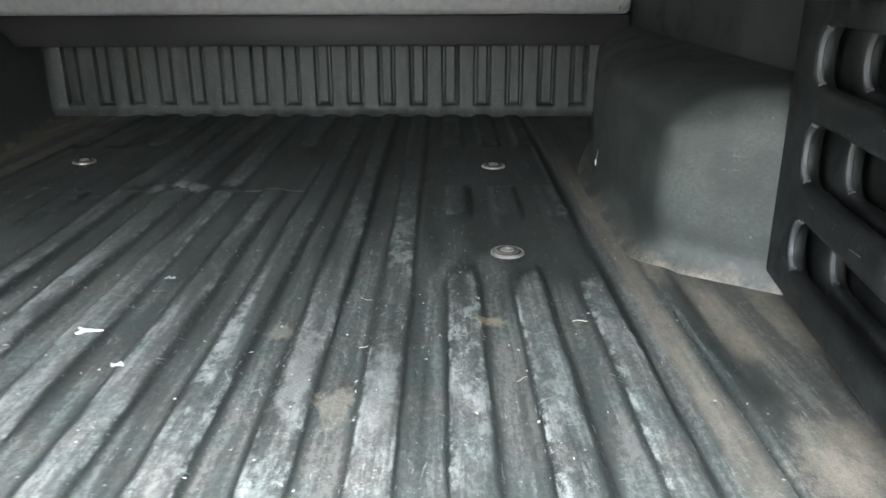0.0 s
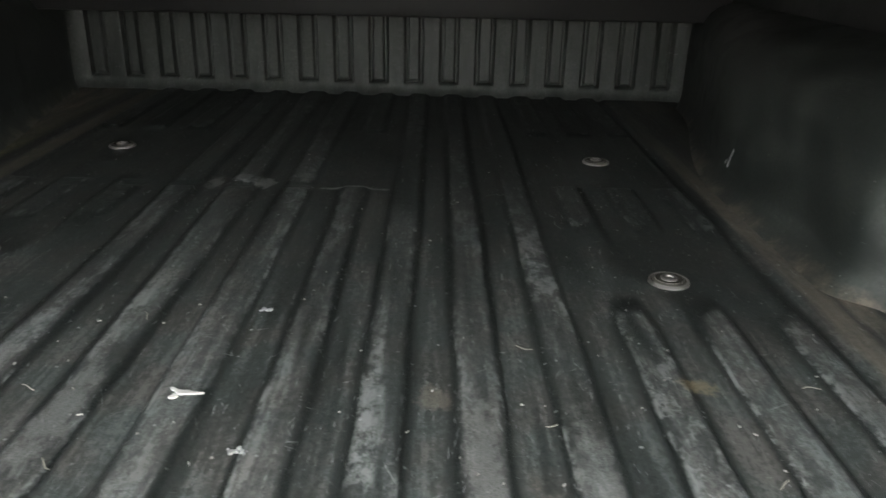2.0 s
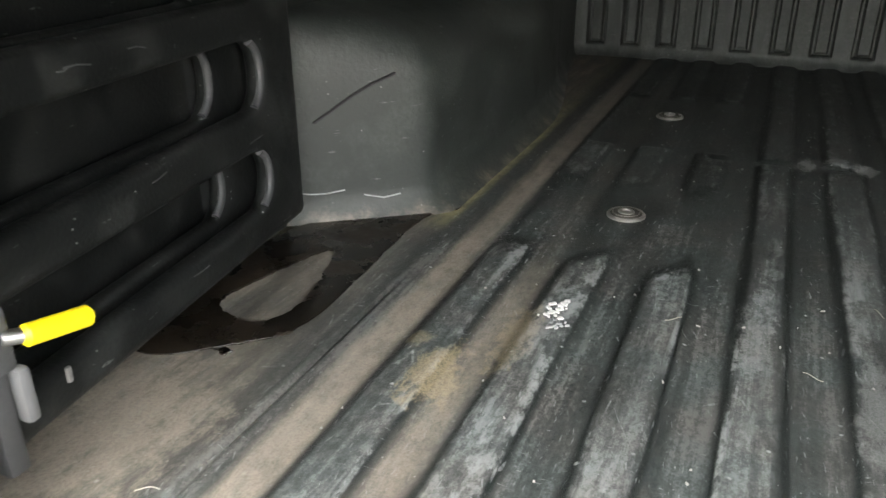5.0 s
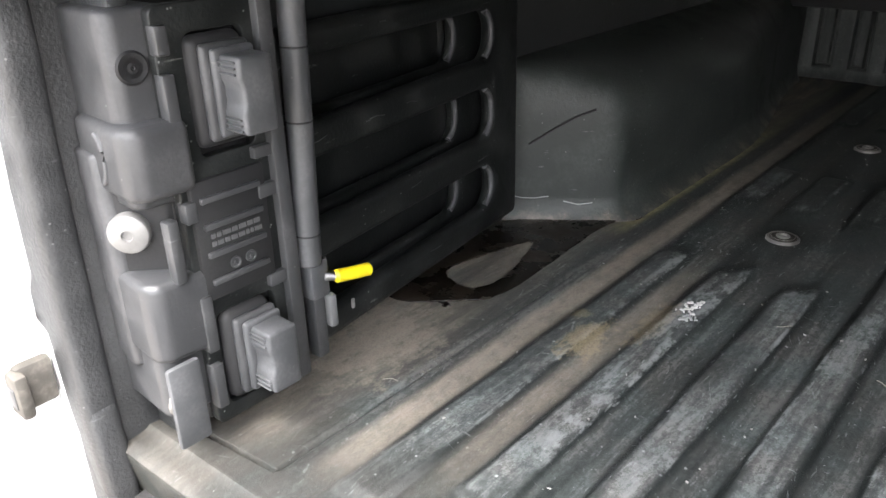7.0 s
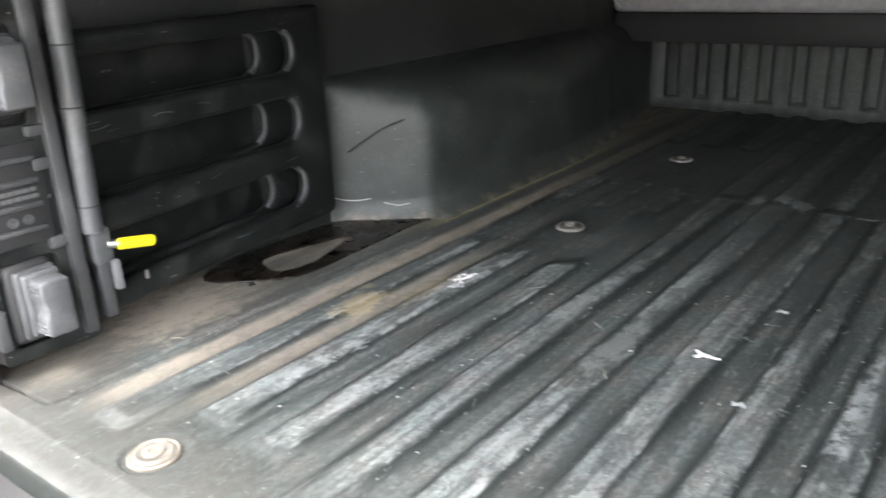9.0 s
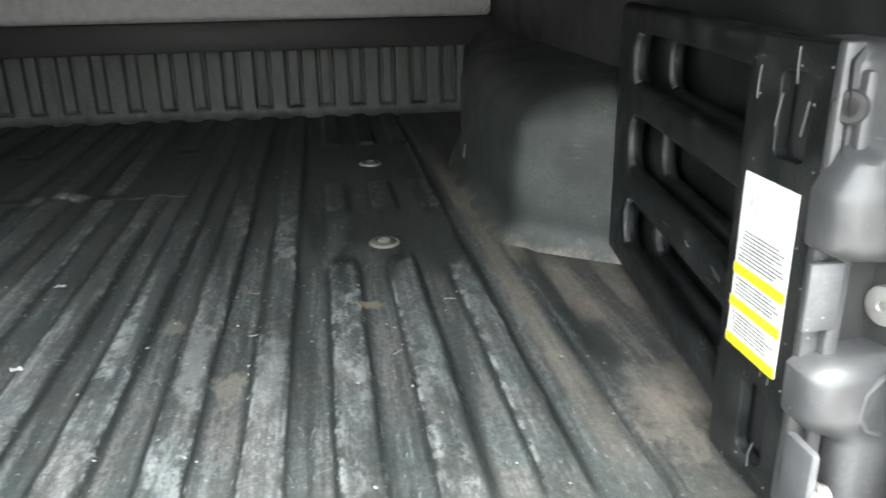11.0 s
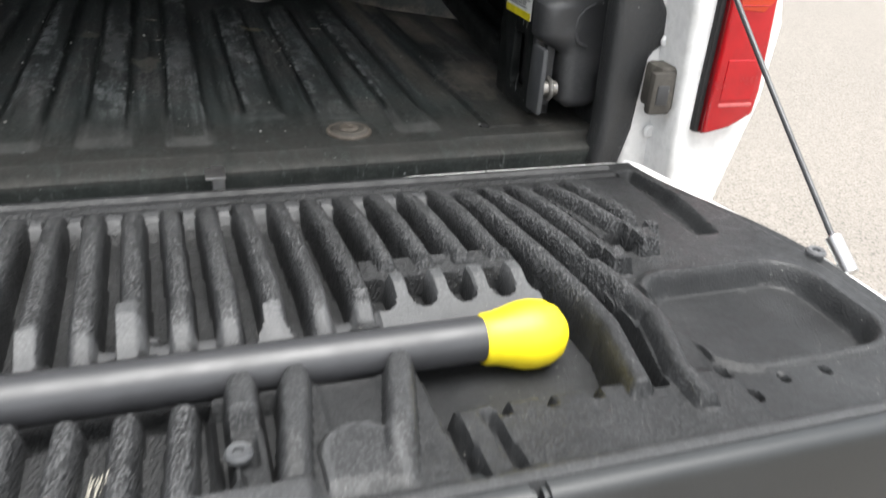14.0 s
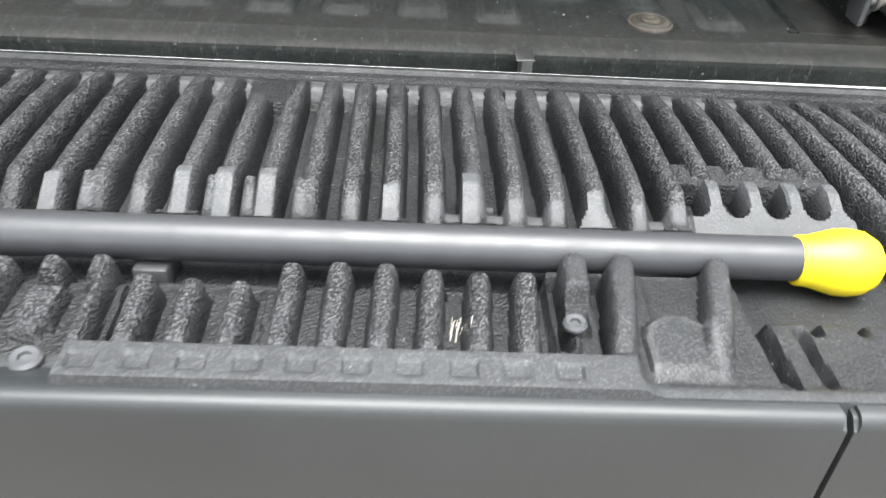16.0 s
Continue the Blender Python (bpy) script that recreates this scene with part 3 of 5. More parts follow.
def floor_height(X, V):
    ye = rear(X)
    Y = ye + V
    ax = np.abs(X)
    z = LOW + (TOP - LOW) * rib_mask(X, Y)[0]
    # the sides beyond the ribs, the channels beside the ribs and the seam of the liner
    z = z + (0.003 - z) * np.where(X > 0, step(0.588, 0.604, X), step(0.618, 0.634, -X))
    z = z - 0.0022 * (1 - step(0.005, 0.013, np.abs(X - 0.586))) * step(0, 0.06, Y - 0.13)
    seam = (1 - step(0.0012, 0.0036, np.abs(ax - 0.645))) * step(0, 0.01, V - 0.035) * (1 - step(0.62, 0.66, Y)) * np.where(X > 0, 1.0, 0.55)
    seam = np.maximum(seam, (1 - step(0.0012, 0.0032, np.abs(Y - 0.076 + 0.08 * (ax - 0.75)))) * within(X, -0.80, -0.648, 0.003))
    seam = np.maximum(seam, 0.6 * (1 - step(0.0012, 0.0034, np.abs(Y - 0.106))) * within(X, 0.645, 0.735, 0.003))
    z = z - 0.007 * seam
    z = z + 0.0012 * (1 - step(0.001, 0.005, np.abs(ax - 0.653))) * step(0, 0.01, V - 0.06) * (1 - step(0.5, 0.6, Y))
    # a shallow sunken panel in front of the wheel arch
    z = z - 0.0035 * np.where(X > 0, patch(X, Y, 0.672, 0.84, 0.470, 0.80, 0.016), 0)
    hole = (X - 0.642) ** 2 + (Y - 0.112) ** 2
    z = z - 0.008 * (1 - step(0.00001, 0.00005, hole))
    for bx, by in BOLTS[4:]:
        z = z - 0.003 * (1 - step(0.032 ** 2, 0.036 ** 2, (X - bx) ** 2 + (Y - by) ** 2))
    # the folded lip at the tailgate
    t = np.clip(-V / 0.11, 0, 1)
    lip = np.interp(t, [0, 0.03, 0.08, 0.3, 0.36, 0.42, 1.0], [LOW + 0.0015, LOW + 0.001, -0.0005, -0.003, -0.006, -0.012, -0.07])
    PY = np.interp(t, [0, 0.03, 0.08, 0.3, 0.36, 0.42, 1.0], [0, -0.002, -0.010, -0.031, -0.036, -0.036, -0.026])
    PY = np.where(V < 0, ye + PY, Y)
    z = np.where(V < 0, lip, z + 0.001 * (1 - step(0.0, 0.010, V)))
    return X, PY, z


def floor_z(x, y):
    """The floor's height at one place."""
    x, y = np.float64(x), np.float64(y)
    return float(floor_height(x, y - rear(x))[2])


vs = np.concatenate([[-0.11, -0.08, -0.05, -0.046, -0.043, -0.04, -0.037, -0.033, -0.02, -0.009, -0.005], np.arange(0, 0.012, 0.004), np.arange(0.012, 0.046, 0.0015), np.arange(0.046, 0.2, 0.005), np.arange(0.2, 0.68, 0.02),
                     np.arange(0.68, 1.62, 0.008), np.arange(1.62, 2.1, 0.04)])
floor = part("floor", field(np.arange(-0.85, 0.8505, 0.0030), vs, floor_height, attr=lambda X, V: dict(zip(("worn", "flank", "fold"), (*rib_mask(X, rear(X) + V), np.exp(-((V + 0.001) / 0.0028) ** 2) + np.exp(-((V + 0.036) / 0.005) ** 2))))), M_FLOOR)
tagged(floor, "scuffed black ribbed bed liner floor with pale dust", "floor", kind="structure")
part("drain_hole", lathe([(0, 0.0002), (0.0036, 0.0002), (0.0048, 0.0008), (0.0056, 0.0002), (0.0056, -0.004), (0, -0.004)], (0.642, 0.112, 0.0032), (0, 0, 1), 18), M_VINYL, floor, "small black hole at the seam")
part("floor_base", box((-0.86, 0.05, -0.1), (0.86, 2.2, -0.02), 0.004), M_WALL)
tagged(bpy.data.objects["floor_base"], "black painted steel under the bed liner", "floor", kind="structure")
# sill extended rearwards as added filler that keeps the tailgate gap dark
sill = part("sill", prism([(-0.045, -0.2), (-0.045, -0.068), (-0.03, -0.062), (0.03, -0.06), (0.034, -0.05), (0.07, -0.05), (0.07, -0.2)], "x", -0.80, 0.80, 0.003), M_VINYL)
tagged(sill, "black rear sill under the bed floor, drawn out to darken the gap", "sill", kind="structure")

PITCH = 0.0944


def head_height(X, Z):
    """The front wall: upright sunken panels, square to the bed but for a slight turn."""
    u = (X + 0.664) / PITCH
    near = np.abs(u - np.round(u)) * PITCH
    k = np.round(u)
    ok = (k >= -1) & (k <= 15)
    slot = (1 - step(0.0215, 0.027, near)) * step(0.028, 0.036, Z) * ok
    slot *= 1 - 0.9 * (1 - step(0.0125, 0.016, near)) * step(0.034, 0.043, Z)
    y = 2.113 - 0.0318 * X + 0.016 * slot
    corner = np.clip((np.abs(X) - 0.76) / 0.09, 0, 1)
    y -= 0.06 * corner ** 2.5
    y -= 0.02 * np.clip(1 - Z / 0.03, 0, 1) ** 2
    return X, y, Z


head = part("wall_front", field(np.arange(-0.85, 0.8505, 0.0025), np.concatenate([np.arange(-0.01, 0.06, 0.004), np.arange(0.06, 0.56, 0.02)]), head_height), M_HEAD)
head.data.flip_normals()
tagged(head, "dark grey ribbed liner on the front bed wall", "wall", kind="structure")
part("wall_front_outer", box((-0.9, 2.2, -0.1), (0.9, 2.25, 0.55), 0.004), M_WHITE)
tagged(bpy.data.objects["wall_front_outer"], "white painted outside of the front bed wall", "wall", kind="structure")

for s, name, oy in ((-1, "left", -0.03), (1, "right", 0.0)):
    w = part("wall_" + name, box((s * 0.85, 0.09 + oy, -0.1), (s * 0.9, 2.2, 0.55), 0.004), M_WALL)
    tagged(w, "black liner on the inner bed side", "wall", kind="structure")
    side = [(s * 0.903, 0.56), (s * 0.93, 0.55), (s * 0.965, 0.3), (s * 0.95, 0.0), (s * 0.93, -0.35), (s * 0.903, -0.38)]
    w = part("bedside_" + name, prism(side, "y", 0.105 + oy, 2.25, 0.006), M_WHITE)
    tagged(w, "white painted outer bed side of the pickup", "bed side", kind="structure")

# unseen cover; its rear overhang is added to shade the lip
cover = part("ceiling", box((-0.9, -0.085, 0.552), (0.9, 2.25, 0.58), 0.006), M_VINYL)
tagged(cover, "black vinyl tonneau cover over the bed", "ceiling", kind="structure")
under = part("underbody", box((-0.6, 0.75, -0.925), (0.6, 2.2, -0.1), 0.01), M_VINYL)
tagged(under, "dark underside of the pickup bed", "underbody", kind="structure")


def wheel_height(s, inner, oy, start, run):
    def h(Y, Z):
        y = Y - oy
        t = np.clip((Y - start) / run, 0, 3)
        rise = -np.log(np.exp(-16 * t) + math.exp(-16)) / 16
        rise = np.clip((rise + math.log(1 + math.exp(-16)) / 16), 0, 1)
        fall = 1 - 0.62 * step(1.25, 2.0, y)
        fall *= 1 - step(1.98, 2.08, y)
        top = np.clip((Z - 0.17) / 0.1, 0, 1)
        d = (0.85 - inner) * rise * fall * np.sqrt(np.clip(1 - top ** 2.4, 0, 1))
        d += 0.034 * np.clip(1 - Z / 0.045, 0, 1) ** 2 * np.sqrt(np.clip(rise, 0, 1)) * fall
        d += 0.0015 * np.sin(Y * 17) * np.sin(Z * 23)
        return s * (0.853 - d), Y, Z
    return h


for s, inner, oy, start, run in ((-1, 0.692, 0.06, 0.735, 0.125), (1, 0.656, 0.0, 0.685, 0.155)):
    w = part("wheel_housing", field(np.concatenate([np.arange(0.59, 0.95, 0.006), np.arange(0.95, 2.14, 0.03)]), np.concatenate([np.arange(-0.004, 0.04, 0.004), np.arange(0.04, 0.3, 0.006)]), wheel_height(s, inner, oy, start, run)), M_WHEEL)
    if s > 0:
        w.data.flip_normals()
    tagged(w, "scuffed black liner over the wheel arch", "wheel arch", kind="structure")

# ---- toolbox across the front of the bed ----
tb = thing("crossbed_toolbox", (0, 1.9, 0.22), "grey metal toolbox across the bed over a black base", "toolbox")
part("body", box((-0.848, 1.885, 0.302), (0.848, 2.06, 0.545), 0.02, 3), M_BOX, tb)
part("base", box((-0.848, 1.9, 0.222), (0.848, 2.05, 0.302), 0.006), M_VINYL, tb, "black base below the grey box")
for s in (-1, 1):
    part("corner_trim", sweep([(s * 0.842, 1.882, 0.54), (s * 0.842, 1.882, 0.36), (s * 0.836, 1.882, 0.335), (s * 0.815, 1.882, 0.315)], 0.005), M_STEEL, tb, "bright corner trim")


# ---- rear pillars, jambs and lamps on both sides ----
def shift(s):
    """How a point of the right-hand side comes to lie on either side."""
    if s > 0:
        return Matrix.Identity(4)
    return Matrix.Translation((-0.012, -0.042, 0.018)) @ Matrix.Diagonal((-1, 1, 1, 1))


def both(bm, s):
    bmesh.ops.transform(bm, matrix=shift(s), verts=bm.verts)
    return bm


def side(s):
    """The same for the rear corner; the left one stands a little further out."""
    return shift(s) @ Matrix.Translation((0.036 if s < 0 else 0.0, 0, 0))


def at_side(bm, s):
    bmesh.ops.transform(bm, matrix=side(s), verts=bm.verts)
    return bm


def raised_by(bm, m):
    bmesh.ops.transform(bm, matrix=m, verts=bm.verts)
    return bm


def raised(bm, s, m):
    return raised_by(at_side(bm, s), m)


for s, name in ((1, "right"), (-1, "left")):
    T = side(s)
    L = Matrix.Translation((0.004, 0, 0.006) if s > 0 else (-0.014, 0, -0.015))
    bm = prism([(0.738, 0.55), (0.80, 0.55), (0.795, 0.41), (0.792, 0.35), (0.804, 0.26), (0.81, 0.18), (0.824, 0.16), (0.827, 0.125),
                (0.808, 0.112), (0.802, 0.02), (0.782, -0.06), (0.75, -0.09), (0.758, 0.03), (0.756, 0.12), (0.752, 0.25), (0.749, 0.31), (0.741, 0.39)],
               "y", 0.024, 0.060, 0.010, 3)
    if s < 0:
        add_box(bm, (0.70, 0.100, -0.03), (0.80, 0.120, 0.46), 0.004)
        add_box(bm, (0.772, 0.062, -0.05), (0.80, 0.074, 0.5), 0.004)
        add_box(bm, (0.764, 0.058, -0.05), (0.7845, 0.13, 0.5), 0.004)
    else:
        add_box(bm, (0.742, 0.066, -0.05), (0.80, 0.085, 0.0), 0.004)
        add_box(bm, (0.7850, 0.0625, -0.05), (0.80, 0.16, 0.551), 0.002)
    if s < 0:
        add_prism(bm, [(0.757, 0.04), (0.800, 0.04), (0.806, -0.2), (0.742, -0.2)], "y", 0.026, 0.0585, 0.009, 3)
    else:
        add_box(bm, (0.744, 0.034, -0.2), (0.806, 0.059, -0.03), 0.010, 3)
    p = part("pillar_" + name, at_side(bm, s), M_PILLAR)
    tagged(p, "pebbled black liner wrapped round the rear bed pillar", "pillar", kind="structure")
    bm = prism([(0.785, 0.55), (0.90, 0.55), (0.945, 0.3), (0.945, 0.1), (0.925, -0.02), (0.89, -0.2), (0.85, -0.36), (0.80, -0.36), (0.79, -0.05), (0.80, 0.15), (0.788, 0.4)], "y", 0.028, 0.125, 0.008, 3)
    add_prism(bm, [(0.804, 0.366), (0.862, 0.370), (0.91, 0.27), (0.938, 0.158), (0.935, 0.07), (0.905, -0.05), (0.875, -0.3), (0.845, -0.3), (0.825, 0.03)], "y", -0.030, 0.1, 0.010, 3)
    p = part("jamb_" + name, at_side(bm, s), M_WHITE)
    tagged(p, "white painted rear corner of the bed side", "jamb", kind="structure")
    bm = sweep([(0.826, 0.0275, 0.372), (0.828, 0.0275, 0.345), (0.838, 0.0275, 0.33), (0.832, 0.0275, 0.31), (0.829, 0.0275, 0.24), (0.832, 0.0275, 0.21), (0.838, 0.0275, 0.12), (0.833, 0.0275, 0.105), (0.834, 0.0275, 0.085), (0.838, 0.0275, 0.03), (0.84, 0.0275, -0.01)], 0.0011, 6)
    p = part("trim_" + name, at_side(bm, s), M_GREYP)
    tagged(p, "grey seam sealer line on the white jamb", "seam", kind="structure")
    # tail lamp
    lamp = thing("tail_light", T @ Vector((0.87, 0.03, 0.04)), "red tail light with a clear reversing lens and a black gasket", "tail light", "tail lights")
    ridge = [(0.819, 0.361), (0.836, 0.300), (0.843, 0.257), (0.846, 0.218), (0.847, 0.163), (0.847, 0.10), (0.848, 0.040)]
    bm = prism([(0.817, 0.368), (0.850, 0.369), (0.868, 0.361), (0.882, 0.321), (0.894, 0.268), (0.903, 0.205), (0.907, 0.15), (0.911, 0.09), (0.909, 0.062), (0.88, 0.046)] + ridge[:0:-1], "y", -0.048, -0.022, 0.004, 3)
    part("lens", at_side(bm, s), M_RED, lamp)
    bm = prism([(x - 0.0075, z + (0.010 if k == 0 else 0.0)) for k, (x, z) in enumerate(ridge)] + [(x + 0.004, z - 0.002) for x, z in ridge[::-1]], "y", -0.0375, -0.024, 0.0015)
    part("gasket", at_side(bm, s), M_VINYL, lamp, "black rubber gasket")
    # the side of the lens is painted darker red, as in shade
    bm = prism([(x - 0.0012, z) for x, z in ridge] + [(x + 0.004, z) for x, z in ridge[::-1]], "y", -0.044, -0.026, 0.0008, 1)
    part("lens_edge", at_side(bm, s), M_RED_SHADED, lamp, "lens side with its shade painted a darker red")
    rev = part("reversing_lens", at_side(prism([(0.838, 0.343), (0.874, 0.343), (0.884, 0.310), (0.893, 0.276), (0.856, 0.271), (0.849, 0.30)], "y", -0.0494, -0.02, 0.003), s), M_CLEAR, lamp, "clear reversing lens")
    for k in range(7):
        z = 0.280 + 0.0095 * k
        part("prism_line", at_side(box((0.868 - 0.0024 * k, -0.0502, z), (0.890 - 0.0026 * k, -0.0490, z + 0.0018), 0.0004, 1), s), M_PAPER, rev)
    turn = part("turn_lens", at_side(prism([(0.861, 0.226), (0.874, 0.215), (0.897, 0.204), (0.900, 0.19), (0.889, 0.178), (0.860, 0.180), (0.853, 0.195)], "y", -0.0488, -0.02, 0.0006, 1), s), M_AMBER, lamp, "orange turn lens")
    for k in range(5):
        part("lens_rib", at_side(box((0.857, -0.0494, 0.184 + 0.0078 * k), (0.893 - 0.004 * k, -0.0484, 0.1855 + 0.0078 * k), 0.0004, 1), s), M_RED, turn)
    part("reflector", at_side(box((0.858, -0.0486, 0.072), (0.903, -0.0470, 0.0765), 0.0007, 1), s), M_PINK, lamp, "pale edge of the reflector")
    part("reflector", at_side(box((0.858, -0.0490, 0.080), (0.900, -0.0470, 0.126), 0.0006, 1), s), M_RED, lamp, "ribbed red reflector")
    # rubber stops for the tailgate
    for x0, x1, z0, z1, lab in ((0.785, 0.832, 0.048, 0.102, "dusty brown rubber tailgate stop low on the pillar"), (0.728, 0.782, 0.428, 0.455, "dusty rubber tailgate stop at the pillar top")):
        st = thing("rubber_stop", T @ Vector((x0, 0.0, z0)), lab, "rubber stop", "tailgate stops")
        part("block", raised(box((x0 + 0.012, -0.012, z0 + 0.002), (x1, 0.026, z1), 0.006), s, L), M_RUBBER, st)
        part("pad", raised(box((x0, -0.018, z0), (x0 + 0.03, -0.004, z1 - 0.004), 0.005), s, L), M_RUBBER, st)
        part("pocket", raised(box((x0 + 0.006, -0.0195, z0 + 0.012), (x0 + 0.022, -0.015, z1 - 0.018), 0.002), s, L), M_BLACK, st, "dark moulded pocket")
    # striker, cable hook and screws on the jamb
    sk = thing("striker_bolt", T @ Vector((0.80, 0.02, 0.376)), "black latch striker bolt on the white jamb", "striker", "striker bolts")
    a, b = T @ Vector((0.811, 0.016, 0.374)), T @ Vector((0.780, 0.014, 0.377))
    part("flange", lathe([(0, -0.004), (0.022, -0.004), (0.024, 0), (0.022, 0.003), (0.012, 0.007), (0, 0.007)], a, b - a), M_VINYL, sk)
    part("pin", rod(a, b, 0.0075), M_TUBE, sk)
    part("head", rod(b, b + (b - a).normalized() * 0.006, 0.0095), M_KNOB, sk, "steel socket head")
    br = thing("brass_stud", T @ Vector((0.815, 0.01, 0.333)), "small brass stud on the white jamb", "stud", "jamb studs")
    part("stud", at_side(box((0.811, 0.004, 0.327), (0.819, 0.016, 0.339), 0.002), s), plain("brass", (0.5, 0.36, 0.1), 0.4, 0.8), br)
    for x, z in ((0.822, 0.13), (0.823, 0.02)):
        sc = thing("jamb_screw", T @ Vector((x, 0.02, z)), "white painted screw head on the jamb", "screw", "jamb screws")
        part("screw_head", lathe([(0, 0), (0.008, 0), (0.008, 0.002), (0.005, 0.004), (0.003, 0.0025), (0, 0.0025)], T @ Vector((x, 0.0225, z)), (0, -1, 0), 18), M_WHITE, sc)

    cb = thing("tailgate_cable", T @ Vector((0.81, 0.0, 0.042)), "black coated steel cable holding the open tailgate", "cable", "tailgate cables")
    top = T @ Vector((0.809, 0.01, 0.293))
    low = shift(s) @ Vector((0.807, -0.318, 0.026))
    oval = [(0.811 + 0.0125 * math.cos(a), 0.283 + (0.024 if math.sin(a) < 0 else 0.019) * math.sin(a)) for a in np.linspace(0, 2 * math.pi, 25)[:-1]]
    part("anchor_plate", at_side(prism(oval, "y", 0.0215, 0.032, 0.0015, 1), s), M_WHITE, cb, "white painted anchor plate")
    part("loop", sweep([top + Vector((0.002 * s, -0.008, 0.004)), top + Vector((0.004 * s, -0.013, -0.008)), top.lerp(low, 0.045), top.lerp(low, 0.075)], 0.0052, 12), M_TUBE, cb, "black cable loop")
    part("eyelet", lathe([(0.008, -0.003), (0.015, -0.003), (0.017, 0), (0.015, 0.003), (0.008, 0.003), (0.008, -0.003)], top, (0.2 * s, -1, 0.1), 24), M_STEEL, cb)
    part("stud", lathe([(0, 0), (0.009, 0), (0.009, 0.014), (0.006, 0.018), (0, 0.018)], top + Vector((0, 0.006, 0)), (0.1 * s, -1, 0), 20), M_STEEL, cb, "steel stud")
    part("ferrule", rod(top.lerp(low, 0.07), top.lerp(low, 0.17), 0.0062), M_STEEL, cb, "crimped steel ferrule")
    part("cable", sweep([top.lerp(low, k / 8) + Vector((0, 0, -0.004 * math.sin(math.pi * k / 8))) for k in range(1, 9)], 0.0027), M_TUBE, cb)
    part("end_fitting", rod(low.lerp(top, 0.06), low - Vector((0, 0.01, 0.004)), 0.007), M_STEEL, cb, "bright end fitting")

# ---- the open tailgate ----
GATE_Z = 0.029


def gate_edge(y):
    return 0.735 + 0.062 * step(0.075, 0.31, -y)


def gate_shape(X, Y):
    """Height of the moulded tailgate liner, and where it is worn smooth and painted lighter."""
    v = -Y
    ax = np.abs(X)
    z = np.interp(v, [0.10, 0.14, 0.2], [0.029, 0.030, 0.032])
    crown = np.interp(v, [0.12, 0.135, 0.16, 0.20, 0.300, 0.330], [0.0305, 0.036, 0.0405, 0.0435, 0.0435, 0.027])
    worn = np.zeros_like(X)

    def lay(mask, level):
        """Brings the relief to a level where the mask says so."""
        return z + (level - z) * mask
    # inner ribs from the hinge to the pole; they fan out a little
    pitch = 0.0293 + 0.0008 * np.clip((v - 0.13) / 0.14, 0, 1)
    u = (X - 0.1172) / pitch
    k = np.round(u)
    dx = np.abs(u - k) * pitch
    half = 0.0097 + 0.0001 * np.sin(Y * 90 + k) + 0.0003 * np.sin(k * 2.2)
    ribs = np.sqrt(np.clip(1 - (dx / half) ** 3.6, 0, 1))
    end = 0.330 + 0.005 * np.sin(k * 2.6)
    zone = step(0.122, 0.129, v) * (1 - step(end - 0.004, end + 0.006, v)) * (X < 0.535) * (X > -0.72)
    shelf_x = within(X, 0.396, 0.523, 0.003)
    closed = shelf_x * step(0.241, 0.248, v)
    z = np.where(zone > 0, lay(zone, crown * ribs + 0.013 * (1 - ribs)), z)
    gone = within(X, 0.044, 0.086, 0.003) * within(v, 0.10, 0.168, 0.008)
    z = lay(gone, 0.029)
    sock = zone * (1 - step(0.128, 0.146, v)) * (dx > 0.0092) * (gone < 0.5)
    z = np.where(sock > 0, np.maximum(z, 0.014 + 0.015 * (1 - step(0.130, 0.146, v))), z)
    worn = np.maximum(worn, 0.42 * (sock > 0.2) * (1 - step(0.138, 0.144, v)))
    # the block and its four fingers beside the grip
    z = lay(closed * (1 - step(0.276, 0.280, v)), np.maximum(0.034, 0.0435 * ribs * (1 - step(0.262, 0.276, v))))
    hold = shelf_x * within(v, 0.278, 0.334, 0.003)
    z = lay(hold, 0.016)
    fingers = np.zeros_like(X)
    for cx in (0.4180, 0.4483, 0.4788, 0.5095):
        fingers = np.maximum(fingers, 1 - step(0.0052, 0.0074, np.abs(X - cx - 0.006 * (v - 0.30))))
    bowl = np.abs(((X - 0.4332) / 0.0305) - np.round((X - 0.4332) / 0.0305)) * 0.0305
    web = step(0.0, 0.003, v - 0.3130 + 0.0085 - np.sqrt(np.clip(0.0092 ** 2 - bowl ** 2, 0, 1)))
    fingers = np.maximum(fingers * step(0.278, 0.282, v), web * step(0.304, 0.307, v)) * hold
    z = lay(fingers, np.interp(v, [0.278, 0.294, 0.334], [0.0425, 0.0425, 0.027]))
    worn = np.maximum(worn, 0.50 * fingers)
    # smooth tabs on some of the rib ends
    for cx, v0 in ((-0.124, 0.31), (-0.066, 0.311), (0.0255, 0.291), (0.0555, 0.291), (0.086, 0.290), (0.176, 0.309), (0.234, 0.286), (0.3255, 0.307)):
        foot = 0.006 * step(0.312, 0.328, v) * (cx > 0.3)
        tab = (1 - step(0.0054 + foot, 0.0078 + foot, np.abs(X - cx))) * within(v, min(v0, 0.302), 0.331, 0.004)
        z = lay(tab, crown + 0.0012)
        worn = np.maximum(worn, 0.50 * tab)
    # low webs that join rib ends, and pale stubs
    web = within(v, 0.310, 0.323, 0.004) * np.clip(within(X, 0.203, 0.303, 0.004) + within(X, 0.356, 0.394, 0.004), 0, 1)
    web = np.maximum(web, within(v, 0.300, 0.309, 0.004) * within(X, 0.234, 0.254, 0.004))
    z = lay(web, np.maximum(0.024, z))
    worn = np.maximum(worn, 0.42 * web)
